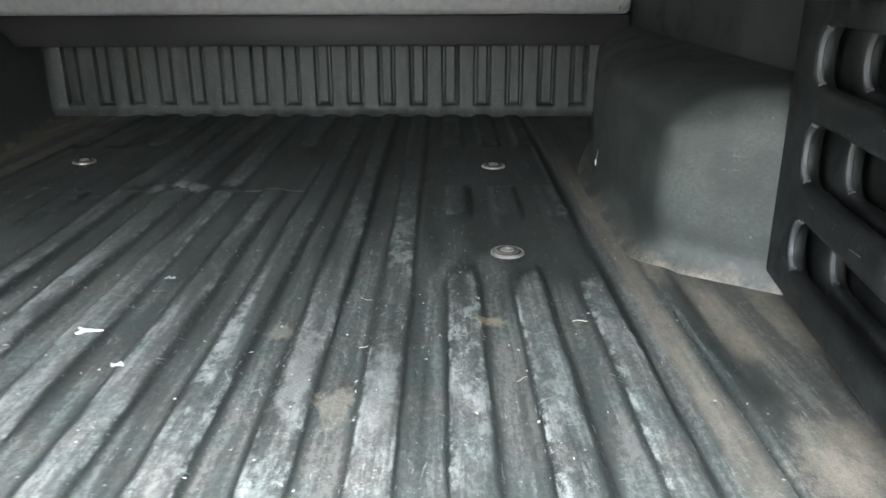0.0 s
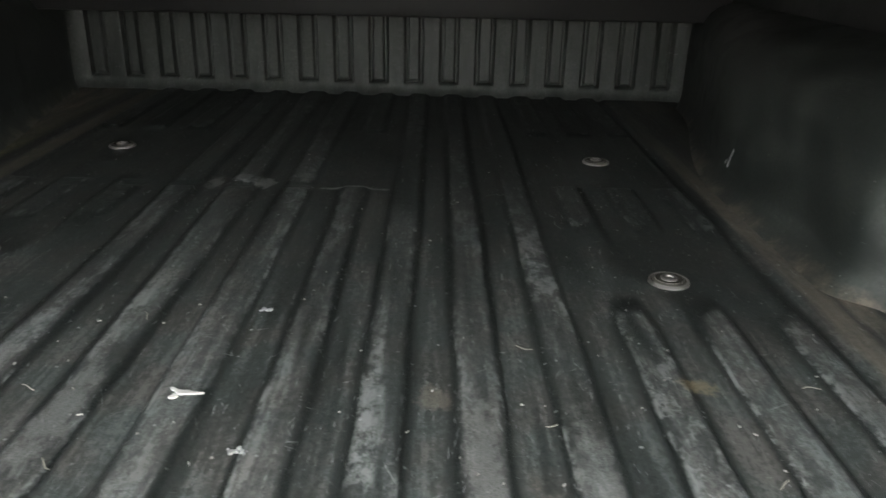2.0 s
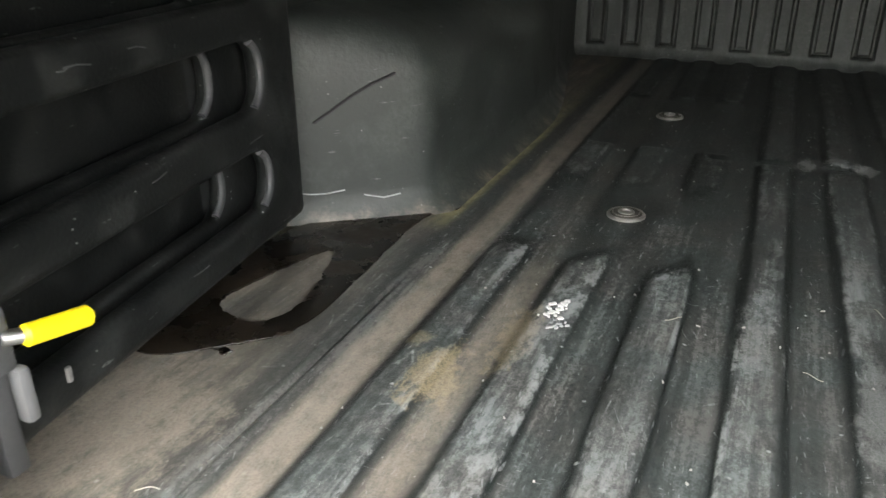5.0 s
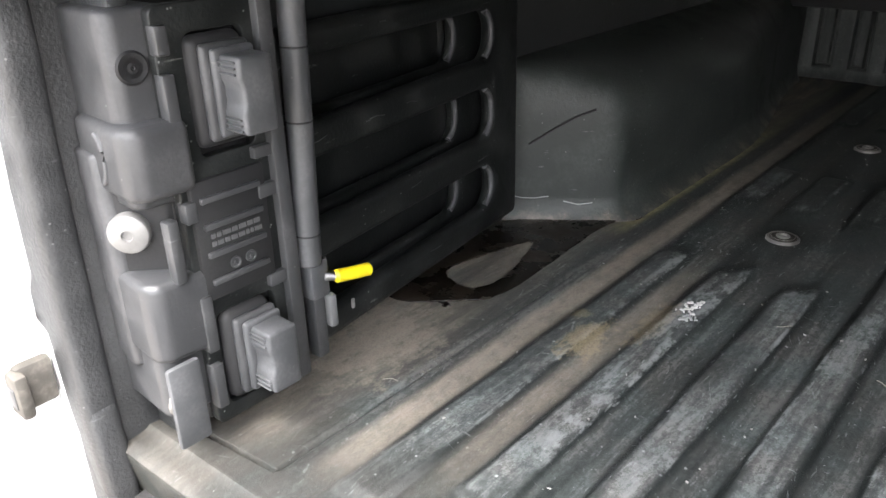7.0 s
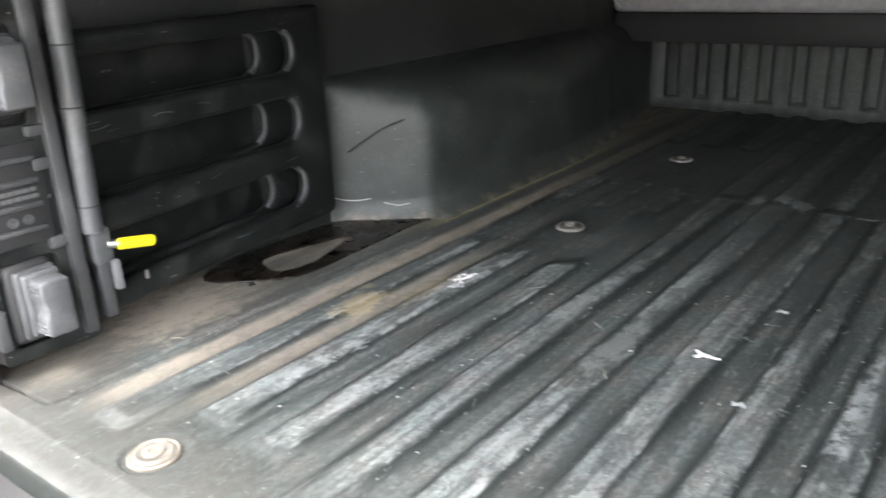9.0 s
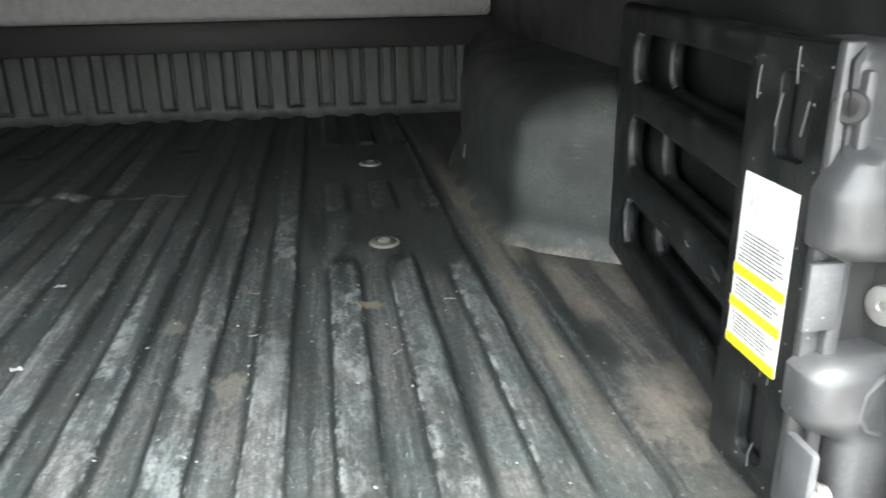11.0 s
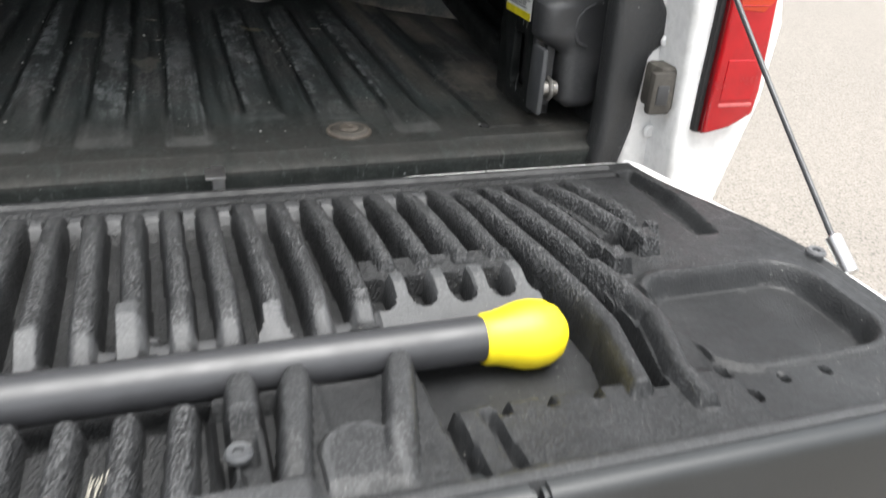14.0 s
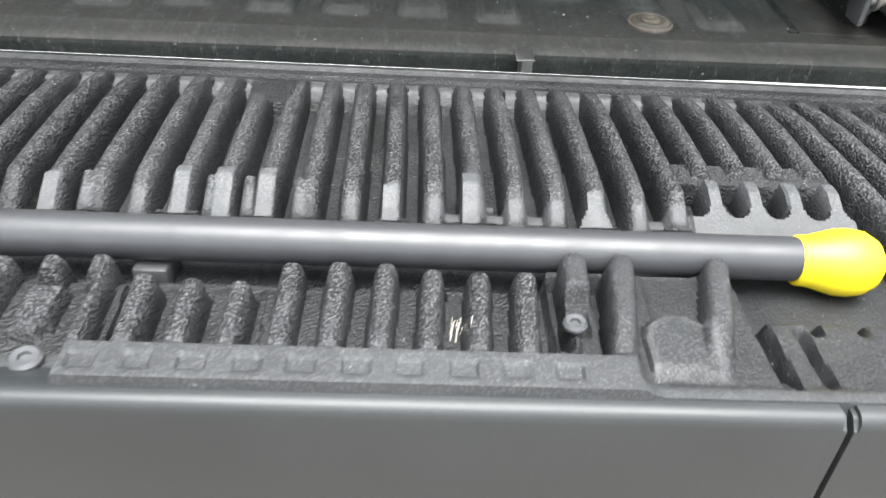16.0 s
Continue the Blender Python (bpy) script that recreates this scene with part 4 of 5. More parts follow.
    for cx in (-0.041, -0.004, 0.047, 0.074, 0.110, 0.148, 0.206, 0.265, 0.296, 0.359, 0.390):
        stub = np.clip(1 - ((X - cx) / 0.0072) ** 4, 0, 1) * within(v, 0.296, 0.328, 0.010)
        z = np.where(stub > 0.05, np.maximum(z, crown * np.sqrt(stub)), z)
        worn = np.maximum(worn, 0.36 * stub * step(0.304, 0.316, v))
    # the channel of the pole and the hollow round the grip
    z = lay(within(v, 0.335, 0.398, 0.007) * (X < 0.535) * (X > -0.56), 0.003)
    hollow = within(v, 0.345, 0.424, 0.012) * within(X, 0.408, 0.532, 0.012)
    hollow = np.maximum(hollow, within(v, 0.292, 0.42, 0.012) * within(X, 0.525, 0.537, 0.005))
    z = lay(hollow, 0.010)
    # outer ribs
    po = 0.0298 - 0.0010 * np.clip((v - 0.392) / 0.072, 0, 1)
    uo = (X - 0.1172) / po
    ko = np.round(uo)
    ho = 0.0100 + 0.0001 * np.sin(Y * 90 + ko) + 0.0004 * np.sin(ko * 1.7)
    outer = np.sqrt(np.clip(1 - (np.abs(uo - ko) * po / ho) ** 3.6, 0, 1))
    begin = np.where((ko >= -3) & (ko <= -1), 0.4085, 0.393) + 0.003 * np.sin(ko * 5.1)
    oz = within(v, 0.388, 0.468, 0.006) * (X < 0.279) * (X > -0.66)
    ot = step(begin - 0.003, begin + 0.004, v) * outer
    pit = np.where((ko >= -3) & (ko <= -1), 0.012, 0.026) * step(0.396, 0.404, v)
    bed = np.where(np.abs(uo - ko) > 0.3, 0.017 + pit * 0.35, 0.017)
    z = np.where(oz > 0, lay(oz, np.maximum(0.0435 * ot, bed)), z)
    # a loose strap beside the saddle, the saddle itself with two uprights and a half-round boss
    sad = within(v, 0.384, 0.490, 0.006) * within(X, 0.279, 0.406, 0.006)
    z = lay(sad, 0.034)
    z = z - 0.013 * within(X, 0.281, 0.288, 0.003) * within(v, 0.39, 0.462, 0.006)
    z = z - 0.014 * within(X, 0.308, 0.317, 0.004) * within(v, 0.39, 0.468, 0.006)
    z = lay(within(X, 0.343, 0.378, 0.004) * within(v, 0.386, 0.43, 0.004), 0.032)
    for cx, slant, v1 in ((0.2985, -0.06, 0.414), (0.3305, -0.16, 0.438), (0.3945, -0.24, 0.437)):
        c = cx + slant * (v - 0.38)
        up = np.sqrt(np.clip(1 - (np.abs(X - c) / 0.0096) ** 4, 0, 1)) * within(v, 0.378, 0.478 if cx > 0.3 else v1, 0.010)
        z = lay(up, np.maximum(z, 0.0475 - 0.011 * np.clip((v - v1) / 0.04, 0, 1)))
        worn = np.maximum(worn, 0.16 * up * (v < v1))
    rr = np.hypot(X - 0.355, np.minimum(v - 0.450, 0))
    boss = (1 - step(0.0205, 0.0235, rr)) * (1 - step(0.468, 0.482, v))
    z = lay(boss, np.maximum(z, 0.0385))
    worn = np.maximum(worn, 0.22 * boss * (rr > 0.0175) + 0.1 * boss)
    z = z - 0.004 * within(X, 0.283, 0.302, 0.003) * within(v, 0.424, 0.446, 0.004)
    z = z + 0.008 * within(X, 0.281, 0.293, 0.003) * within(v, 0.452, 0.464, 0.004)
    # the apron beside the saddle, with deep cuts and short scallops at its inner rim
    apron = within(v, 0.428, 0.486, 0.008) * step(0.404, 0.410, X) * (1 - step(0.600, 0.606, X))
    z = lay(apron, 0.0345)
    for cx, w, v0, v1, deep in ((0.4105, 0.0042, 0.418, 0.483, 0.015), (0.4335, 0.0036, 0.434, 0.480, 0.009), (0.4445, 0.0036, 0.41, 0.437, 0.014), (0.4745, 0.0034, 0.41, 0.436, 0.014), (0.5060, 0.0034, 0.41, 0.436, 0.014), (0.534, 0.003, 0.41, 0.440, 0.008)):
        z = z - deep * (1 - step(w * 0.3, w * 1.5, np.abs(X - cx - 0.06 * (v - 0.44)))) * within(v, v0, v1, 0.008)
    # ledge at the outer edge with small square pads
    ledge = step(0.4645, 0.4685, v) * (1 - step(0.322, 0.330, X)) + step(0.482, 0.487, v) * step(0.322, 0.330, X)
    z = lay(np.clip(ledge, 0, 1), 0.0425 - 0.006 * step(0.32, 0.335, X))
    worn = np.maximum(worn, 0.26 * np.clip(ledge, 0, 1))
    us = (X - 0.014) / 0.0299
    pad = (1 - step(0.0065, 0.0085, np.abs(us - np.round(us)) * 0.0299)) * within(v, 0.476, 0.487, 0.003) * (X < 0.30) * (np.abs(X + 0.02) > 0.025)
    z = z - 0.0022 * pad
    notch = within(X, -0.052, 0.0, 0.004) * within(v, 0.412, 0.497, 0.005)
    z = lay(notch, 0.027)
    z = z + 0.012 * within(X, -0.037, -0.016, 0.004) * within(v, 0.418, 0.448, 0.005) + 0.006 * within(X, -0.040, -0.022, 0.003) * within(v, 0.448, 0.456, 0.003)
    # ribs that pass the grip or stop at towers, all fanning outwards
    for path in (((0.126, 0.519), (0.266, 0.539), (0.329, 0.545), (0.376, 0.546), (0.415, 0.538), (0.446, 0.532)),
                 ((0.126, 0.546), (0.276, 0.571), (0.322, 0.580), (0.371, 0.584), (0.400, 0.577), (0.427, 0.568), (0.466, 0.567))):
        c = np.interp(v, [p[0] for p in path], [p[1] for p in path])
        bar = np.sqrt(np.clip(1 - (np.abs(X - c) / 0.0098) ** 3.2, 0, 1)) * within(v, 0.126, path[-1][0], 0.012)
        rise = np.interp(v, [0.12, 0.135, 0.16, 0.20], [0.0305, 0.036, 0.041, 0.0445])
        z = np.where(bar > 0.02, np.maximum(z, 0.016 + (rise - 0.016) * bar), z)
        gutter = (1 - step(0.0045, 0.0075, np.abs(X - c - 0.0145))) * within(v, 0.138, 0.30 if path[0][1] < 0.53 else 0.255, 0.008)
        z = lay(gutter, 0.014)
    gap = np.interp(v, [0.15, 0.276, 0.322, 0.371, 0.40, 0.43], [0.536, 0.555, 0.563, 0.566, 0.558, 0.55])
    z = lay((1 - step(0.0035, 0.0065, np.abs(X - gap))) * within(v, 0.138, 0.435, 0.008), 0.014)
    for c0, c1, v1 in ((0.577, 0.597, 0.284), (0.606, 0.636, 0.256), (0.634, 0.650, 0.232)):
        c = c0 - 0.002 + (c1 - c0) * np.clip((v - 0.13) / (v1 - 0.13), 0, 1)
        bar = np.sqrt(np.clip(1 - (np.abs(X - c) / 0.0095) ** 3.2, 0, 1)) * within(v, 0.126, v1, 0.01)
        z = np.where(bar > 0.02, np.maximum(z, 0.018 + (rise - 0.018) * bar), z)
        gutter = (1 - step(0.004, 0.007, np.abs(X - c - 0.0145))) * within(v, 0.138, v1 - 0.035, 0.008) * (c0 < 0.63)
        z = lay(gutter, 0.014)
    for cx, cv in ((0.596, 0.290), (0.637, 0.264)):
        z = lay(within(X, cx - 0.022, cx - 0.008, 0.004) * within(v, cv - 0.022, cv + 0.004, 0.004), 0.018)
        z = lay(within(X, cx - 0.0085, cx + 0.0085, 0.003) * within(v, cv - 0.006, cv + 0.016, 0.003), 0.048)
    z = lay(within(X, 0.648, 0.660, 0.003) * within(v, 0.244, 0.256, 0.003), 0.046)
    # the tapered trench and the sunken panel by the side
    mid = 0.7195 - 0.06 * (v - 0.11)
    z = z - 0.014 * (1 - step(0.4, 1.0, np.abs(X - mid) / (0.017 - 0.05 * np.clip(v - 0.2, 0, 1)))) * within(v, 0.108, 0.252, 0.008)
    qx, qv = np.abs(X - 0.676) - (0.076 - 0.034), np.abs(v - 0.3715) - (0.0585 - 0.034)
    out = np.hypot(np.clip(qx, 0, 1), np.clip(qv, 0, 1)) + np.minimum(np.maximum(qx, qv), 0) - 0.034
    z = z - 0.016 * (1 - step(-0.010, 0.0, out))
    z = z + 0.0035 * (1 - step(0.002, 0.006, np.abs(out - 0.004))) * (X > 0.6)
    for cx, cv, w in ((0.599, 0.434, 0.005), (0.606, 0.458, 0.004), (0.637, 0.447, 0.003), (0.671, 0.446, 0.003)):
        z = z - 0.010 * (1 - step(w * 0.6, w * 1.2, np.hypot(X - cx, (v - cv) * 0.8)))
    # a rolled border
    border = np.maximum(1 - step(0.098, 0.104, v), step(-0.022, -0.016, ax - gate_edge(Y)))
    z = lay(border, GATE_Z)
    z = z + 0.003 * within(v, 0.09, 0.099, 0.004) * (ax < 0.7) - 0.002 * within(v, 0.112, 0.120, 0.006) * (ax < 0.7)
    edge = np.maximum(step(-0.006, 0, ax - gate_edge(Y)), step(0.4935, 0.498, v))
    z = z - 0.016 * edge
    z = z - 0.012 * (1 - step(0.08, 0.086, v))
    sleek = np.maximum(border, step(0.404, 0.41, X) * (v > 0.345))
    sleek = np.maximum(sleek, step(0.59, 0.60, X) * (v > 0.3))
    sleek = np.maximum(sleek, step(0.66, 0.67, X))
    sleek = np.maximum(sleek, np.maximum(sad * 0.8, np.clip(ledge, 0, 1) * 0.75))
    return z, worn, np.clip(sleek, 0, 1)


gate = thing("tailgate", (0, -0.06, -0.07), "open tailgate with a ribbed black liner and white rim", "tailgate")
bm = prism([(-0.745, -0.055), (0.745, -0.055), (0.757, -0.08), (0.806, -0.29), (0.812, -0.42), (0.806, -0.492), (-0.806, -0.492), (-0.812, -0.42), (-0.806, -0.29), (-0.757, -0.08)], "z", -0.065, -0.002, 0.008, 3)
add_box(bm, (-0.742, -0.079, -0.01), (0.742, -0.056, 0.0175), 0.006)
add_prism(bm, [(0.44, -0.06), (0.50, -0.05), (0.735, -0.05), (0.745, -0.07), (0.44, -0.072)], "z", -0.02, 0.0160, 0.006, 3)
for s in (-1, 1):
    add_prism(bm, [(s * 0.737, -0.06), (s * 0.752, -0.08), (s * 0.805, -0.30), (s * 0.808, -0.48), (s * 0.797, -0.48), (s * 0.797, -0.32), (s * 0.742, -0.1)], "z", -0.03, 0.0235, 0.004)
part("shell", bm, M_WHITE, gate, "white painted steel shell")
xs = np.concatenate([np.arange(-0.82, -0.2, 0.008), np.arange(-0.2, 0.812, 0.0017)])
me = field(xs, -np.arange(0.078, 0.5005, 0.0021),
           lambda X, Y: (np.clip(X, -gate_edge(Y), gate_edge(Y)), Y, gate_shape(X, Y)[0]),
           keep=lambda X, Y: np.abs(X) <= gate_edge(Y) + 0.004, attr=lambda X, Y: dict(zip(("worn", "sleek"), gate_shape(X, Y)[1:])))
me.flip_normals()
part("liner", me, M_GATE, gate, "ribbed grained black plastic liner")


def mould(x0, x1, bottom0, bottom1):
    """A length of the smooth edge cover along the tailgate's free end."""
    bm = bmesh.new()
    rings = []
    n = 14
    for i in range(n + 1):
        t = i / n
        x = x0 + (x1 - x0) * t
        zb = bottom0 + (bottom1 - bottom0) * t ** 1.6
        prof = [(-0.470, 0.024), (-0.488, 0.0335), (-0.493, 0.0350), (-0.4985, 0.0355), (-0.5016, 0.0349), (-0.5042, 0.0332), (-0.5059, 0.0306), (-0.5068, 0.0265), (-0.5076, 0.018), (-0.5115, zb + 0.012), (-0.5105, zb + 0.003), (-0.504, zb), (-0.47, zb)]
        rings.append([bm.verts.new((x, y, z)) for y, z in prof])
    for a, b in zip(rings, rings[1:]):
        for k in range(len(a)):
            j = (k + 1) % len(a)
            bm.faces.new((a[k], a[j], b[j], b[k]))
    bm.faces.new(rings[0])
    bm.faces.new(rings[-1])
    bmesh.ops.bevel(bm, geom=list({e for r in (rings[0], rings[-1]) for v in r for e in v.link_edges if all(w in r for w in e.verts)}), offset=0.003, segments=2, affect="EDGES", clamp_overlap=True)
    return bm


part("step_cover", mould(-0.437, 0.4365, -0.076, -0.0735), M_MOULD, gate, "smooth satin black cover of the fold-out step")
part("edge_cover", mould(0.4405, 0.809, -0.071, -0.018), M_MOULD, gate, "smooth satin black end cover")
part("edge_cover", mould(-0.4405, -0.809, -0.071, -0.018), M_MOULD, gate, "smooth satin black end cover")
for x, y, z, r in ((0.292, -0.440, 0.0375, 0.0075), (-0.022, -0.472, 0.0285, 0.0095), (0.782, -0.309, 0.034, 0.0085), (0.786, -0.408, 0.034, 0.0095)):
    sc = part("screw", lathe([(r, 0), (r, 0.002), (r * 0.8, 0.004), (r * 0.42, 0.0035), (r * 0.38, 0.0012), (0, 0.0012)], (x, y, z), (0, 0, 1), 24), M_KNOB, gate, "flat grey screw washer")

pole = thing("assist_pole", (0, -0.366, 0.02), "black tubular step handle with a yellow grip in the tailgate channel", "handle")
part("tube", rod((-0.5, -0.366, 0.0355), (0.46, -0.366, 0.0355), 0.0154, 40, 0.05), M_TUBE, pole)
part("grip", lathe([(0, 0), (0.0162, 0), (0.0175, 0.002), (0.0182, 0.010), (0.0205, 0.018), (0.0232, 0.028), (0.0238, 0.037), (0.0225, 0.046), (0.018, 0.0545), (0.011, 0.0600), (0.004, 0.0622), (0, 0.0625)],
                   (0.455, -0.366, 0.0345), (1, 0, -0.02), 40), M_YELLOW, pole, "rounded yellow rubber grip")
for k in range(3):
    x = (-0.3, 0.02, 0.35)[k]
    part("rest", box((x - 0.012, -0.384, 0.002), (x + 0.012, -0.348, 0.0215), 0.003), M_BLACK, pole, "black plastic rest under the tube")

hitch = thing("hitch_step", (0.07, -0.3, -0.34), "black hitch plate below the open tailgate", "hitch")
part("plate", box((0.035, -0.315, -0.32), (0.108, -0.22, -0.298), 0.004), M_VINYL, hitch)
part("receiver", box((0.045, -0.23, -0.36), (0.10, 0.11, -0.305), 0.006), M_VINYL, hitch)


# ---- stowed bed extenders on both sides ----
def along(s):
    """Local plate axes: u forwards along the extender panel, w upwards; the panel leans towards the bed side."""
    d = Vector((0.068, 0.5, 0)).normalized()
    nrm = Vector((d.y, -d.x, 0))
    m = Matrix(((d.x, 0, nrm.x, 0.728), (d.y, 0, nrm.y, 0.215), (0, 1, 0, 0), (0, 0, 0, 1)))
    return shift(s) @ m


def slots(u0, u1, grow=0.0):
    return [round_rect(u0 - grow, z0 - grow, u1 + grow, z1 + grow, 0.030 + grow, 7) for z0, z1 in ((0.062, 0.128), (0.172, 0.244), (0.285, 0.352))]


def outline(x0, y0, x1, y1, r=0.012):
    return round_rect(x0, y0, x1, y1, r, 4)


def moulding():
    """The right-hand bracket: a tall rounded casting with two lobes and a gap for the cap screw."""
    zs = np.concatenate([[0.0279, 0.0281], np.arange(0.029, 0.386, 0.0025), [0.3868, 0.387]])
    left = np.interp(zs, [0.028, 0.036, 0.098, 0.110, 0.118, 0.158, 0.166, 0.171, 0.237, 0.242, 0.250, 0.290, 0.308, 0.320, 0.376, 0.387],
                     [0.744, 0.732, 0.728, 0.702, 0.694, 0.693, 0.708, 0.763, 0.758, 0.712, 0.693, 0.692, 0.701, 0.706, 0.703, 0.714])
    right = np.interp(zs, [0.028, 0.036, 0.068, 0.078, 0.086, 0.132, 0.21, 0.293, 0.321, 0.330, 0.364, 0.376, 0.387], [0.770, 0.784, 0.783, 0.788, 0.792, 0.794, 0.793, 0.789, 0.784, 0.775, 0.768, 0.762, 0.744])
    rim = np.concatenate([np.stack([left, zs], 1), np.stack([right, zs], 1)[::-1]])
    us = np.concatenate([[-0.2, -0.1], np.linspace(0, 0.3, 16), np.linspace(0.32, 0.68, 10), np.linspace(0.7, 1, 16), [1.1, 1.2]])

    def place(U, Z):
        u = np.clip(U, 0, 1)
        xl, xr = np.interp(Z, zs, left), np.interp(Z, zs, right)
        X = xl + u * (xr - xl)
        a, b = rim, np.roll(rim, -1, 0)
        d = b - a
        p = np.stack([X, Z], -1)[..., None, :] - a
        t = np.clip((p * d).sum(-1) / (d * d).sum(-1), 0, 1)
        dist = np.sqrt(((p - t[..., None] * d) ** 2).sum(-1)).min(-1)
        R = 0.015
        Y = 0.086 + R - np.sqrt(np.clip(R * R - (R - np.minimum(dist, R)) ** 2, 0, 1))
        # the flat side by the upper eye, and the swelling of the two lobes
        Y = Y + 0.024 * (1 - step(0.010, 0.024, X - xl)) * step(0.312, 0.322, Z)
        Y = Y - 0.004 * (1 - step(0.4, 1.0, np.hypot((X - 0.722) / 0.036, (Z - 0.272) / 0.036))) - 0.004 * (1 - step(0.4, 1.0, np.hypot((X - 0.725) / 0.038, (Z - 0.138) / 0.036)))
        Y = np.where((U < 0) | (U > 1), np.where(np.abs(U - 0.5) > 0.65, 1.0, 0.3) * (np.where(U < 0.5, np.interp(xl, [0.70, 0.73], [0.117, 0.165]), 0.165) - 0.101) + 0.101, Y)
        return X, np.where((Z < 0.02795) | (Z > 0.38695), 0.165, Y), Z
    return field(us, zs, place)


def extender(s):
    T = shift(s)
    name = "knobs and a yellow lever" if s < 0 else "a warning label"
    ex = thing("bed_extender", T @ Vector((0.74, 0.1, 0.005)), "stowed black plastic bed extender with " + name, "bed extender", "bed extenders")
    A = along(s)
    far = 0.017 if s < 0 else 0.0
    part("panel", sheet([outline(0.0, 0.022, 0.53 + far * 0.6, 0.385)] + slots(0.03, 0.445 + far), A, 0.024, 0.0095), M_PANEL, ex, "black panel with three long slots")
    part("inner_panel", sheet([outline(0.0, 0.03, 0.50, 0.375)] + slots(0.06, 0.40 + far), A @ Matrix.Translation((0, 0, 0.034)), 0.02, 0.008), M_PANEL, ex)
    part("back_panel", sheet([outline(0.0, 0.03, 0.48, 0.37)], A @ Matrix.Translation((0, 0, 0.06)), 0.012, 0.003), M_PANEL, ex)
    for k, (z0, z1) in enumerate(((0.062, 0.128), (0.172, 0.244), (0.285, 0.352))):
        # grey rods set into the slot ends imitate soft highlights
        for u, d in ((0.4485 + far, -0.0062), (0.403 + far, 0.0285)):
            arc = [(u - 0.030 + 0.030 * math.sin(a), z0 + 0.030 - 0.030 * math.cos(a)) for a in (0.35, 0.7, 1.0, 1.3, 1.57)]
            arc += [(p, z0 + z1 - q) for p, q in arc[::-1]]
            part("slot_highlight", sweep([A @ Vector((p, q, d)) for p, q in arc], 0.0044, 10), M_KNOB, ex, "grey strip standing in for a highlight on a slot end")
    rnd = random.Random(31 + s)
    for k in range(9):
        u, w = rnd.uniform(0.05, 0.42), rnd.choice((0.05, 0.148, 0.155, 0.262, 0.27, 0.37)) + rnd.uniform(-0.006, 0.006)
        d = rnd.uniform(0.008, 0.03)
        part("scuff", sweep([A @ Vector((u, w, -0.0122)), A @ Vector((u + d * 0.5, w + rnd.uniform(-0.0015, 0.0015), -0.0124)), A @ Vector((u + d, w + rnd.uniform(-0.003, 0.003), -0.0122))], 0.0006, 5), M_EMBOSS, ex, "pale scuff")
    # mounting bracket with its two lobes and the cap screw
    if s > 0:
        body = part("bracket", moulding(), M_BLACK, ex, "moulded black mounting bracket")
        for path in (((0.752, 0.296), (0.741, 0.292), (0.732, 0.283), (0.728, 0.270), (0.733, 0.257), (0.748, 0.249)), ((0.757, 0.158), (0.746, 0.154), (0.737, 0.143), (0.735, 0.125), (0.741, 0.113), (0.753, 0.108))):
            part("crescent", sweep([(x, 0.0835, z) for x, z in path], 0.0026, 8), M_BLACK, body)
        part("recess", prism([(0.763, 0.088), (0.772, 0.088), (0.772, 0.126), (0.715, 0.126), (0.715, 0.119), (0.755, 0.119)], "z", 0.160, 0.246, 0.0015), M_VINYL, body)
        part("hole", lathe([(0.006, 0.002), (0.0105, 0.002), (0.012, 0), (0.0105, -0.004), (0.006, -0.004), (0.006, 0.002)], T @ Vector((0.7065, 0.110, 0.346)), (-0.7 * s, -0.7, 0), 20), M_VINYL, body)
        part("cap_screw", lathe([(0, -0.012), (0.0145, -0.012), (0.0155, 0), (0.0145, 0.003), (0.011, 0.0045), (0.004, 0.0048), (0.003, 0.003), (0, 0.003)], T @ Vector((0.7545, 0.103, 0.203)), (-1.0, -0.25, 0), 28), M_CAP, ex, "pale steel cap screw")
        part("strap", both(box((0.690, 0.100, 0.188), (0.716, 0.106, 0.240), 0.002), s), M_KNOB, ex, "grey plastic strap")
        for z in (0.342, 0.062):
            part("side_bolt", lathe([(0, -0.02), (0.011, -0.02), (0.012, 0), (0.006, 0.004), (0, 0.004)], T @ Vector((0.776 + (0.004 if z < 0.1 else 0), 0.1, z)), (s, -0.3, 0), 20), M_BLACK, ex)
    else:
        bm = prism([(-0.83, 0.046), (-0.742, 0.040), (-0.732, 0.048), (-0.728, 0.10), (-0.83, 0.10)], "z", 0.27, 0.442, 0.012, 3)
        add_prism(bm, [(-0.83, 0.036), (-0.776, 0.028), (-0.768, 0.036), (-0.768, 0.10), (-0.83, 0.10)], "z", 0.10, 0.32, 0.006, 3)
        body = part("bracket", bm, M_BLACK, ex, "moulded black mounting bracket")
        part("lobe", prism([(-0.81, 0.036), (-0.722, 0.029), (-0.708, 0.040), (-0.706, 0.09), (-0.81, 0.09)], "z", 0.284, 0.350, 0.013, 4), M_BLACK, body)
        part("lobe", prism([(-0.82, 0.034), (-0.728, 0.026), (-0.715, 0.036), (-0.712, 0.09), (-0.82, 0.09)], "z", 0.122, 0.205, 0.012, 4), M_BLACK, body)
        part("lobe_foot", prism([(-0.82, 0.038), (-0.742, 0.033), (-0.730, 0.043), (-0.727, 0.09), (-0.82, 0.09)], "z", 0.050, 0.132, 0.012, 4), M_BLACK, body)
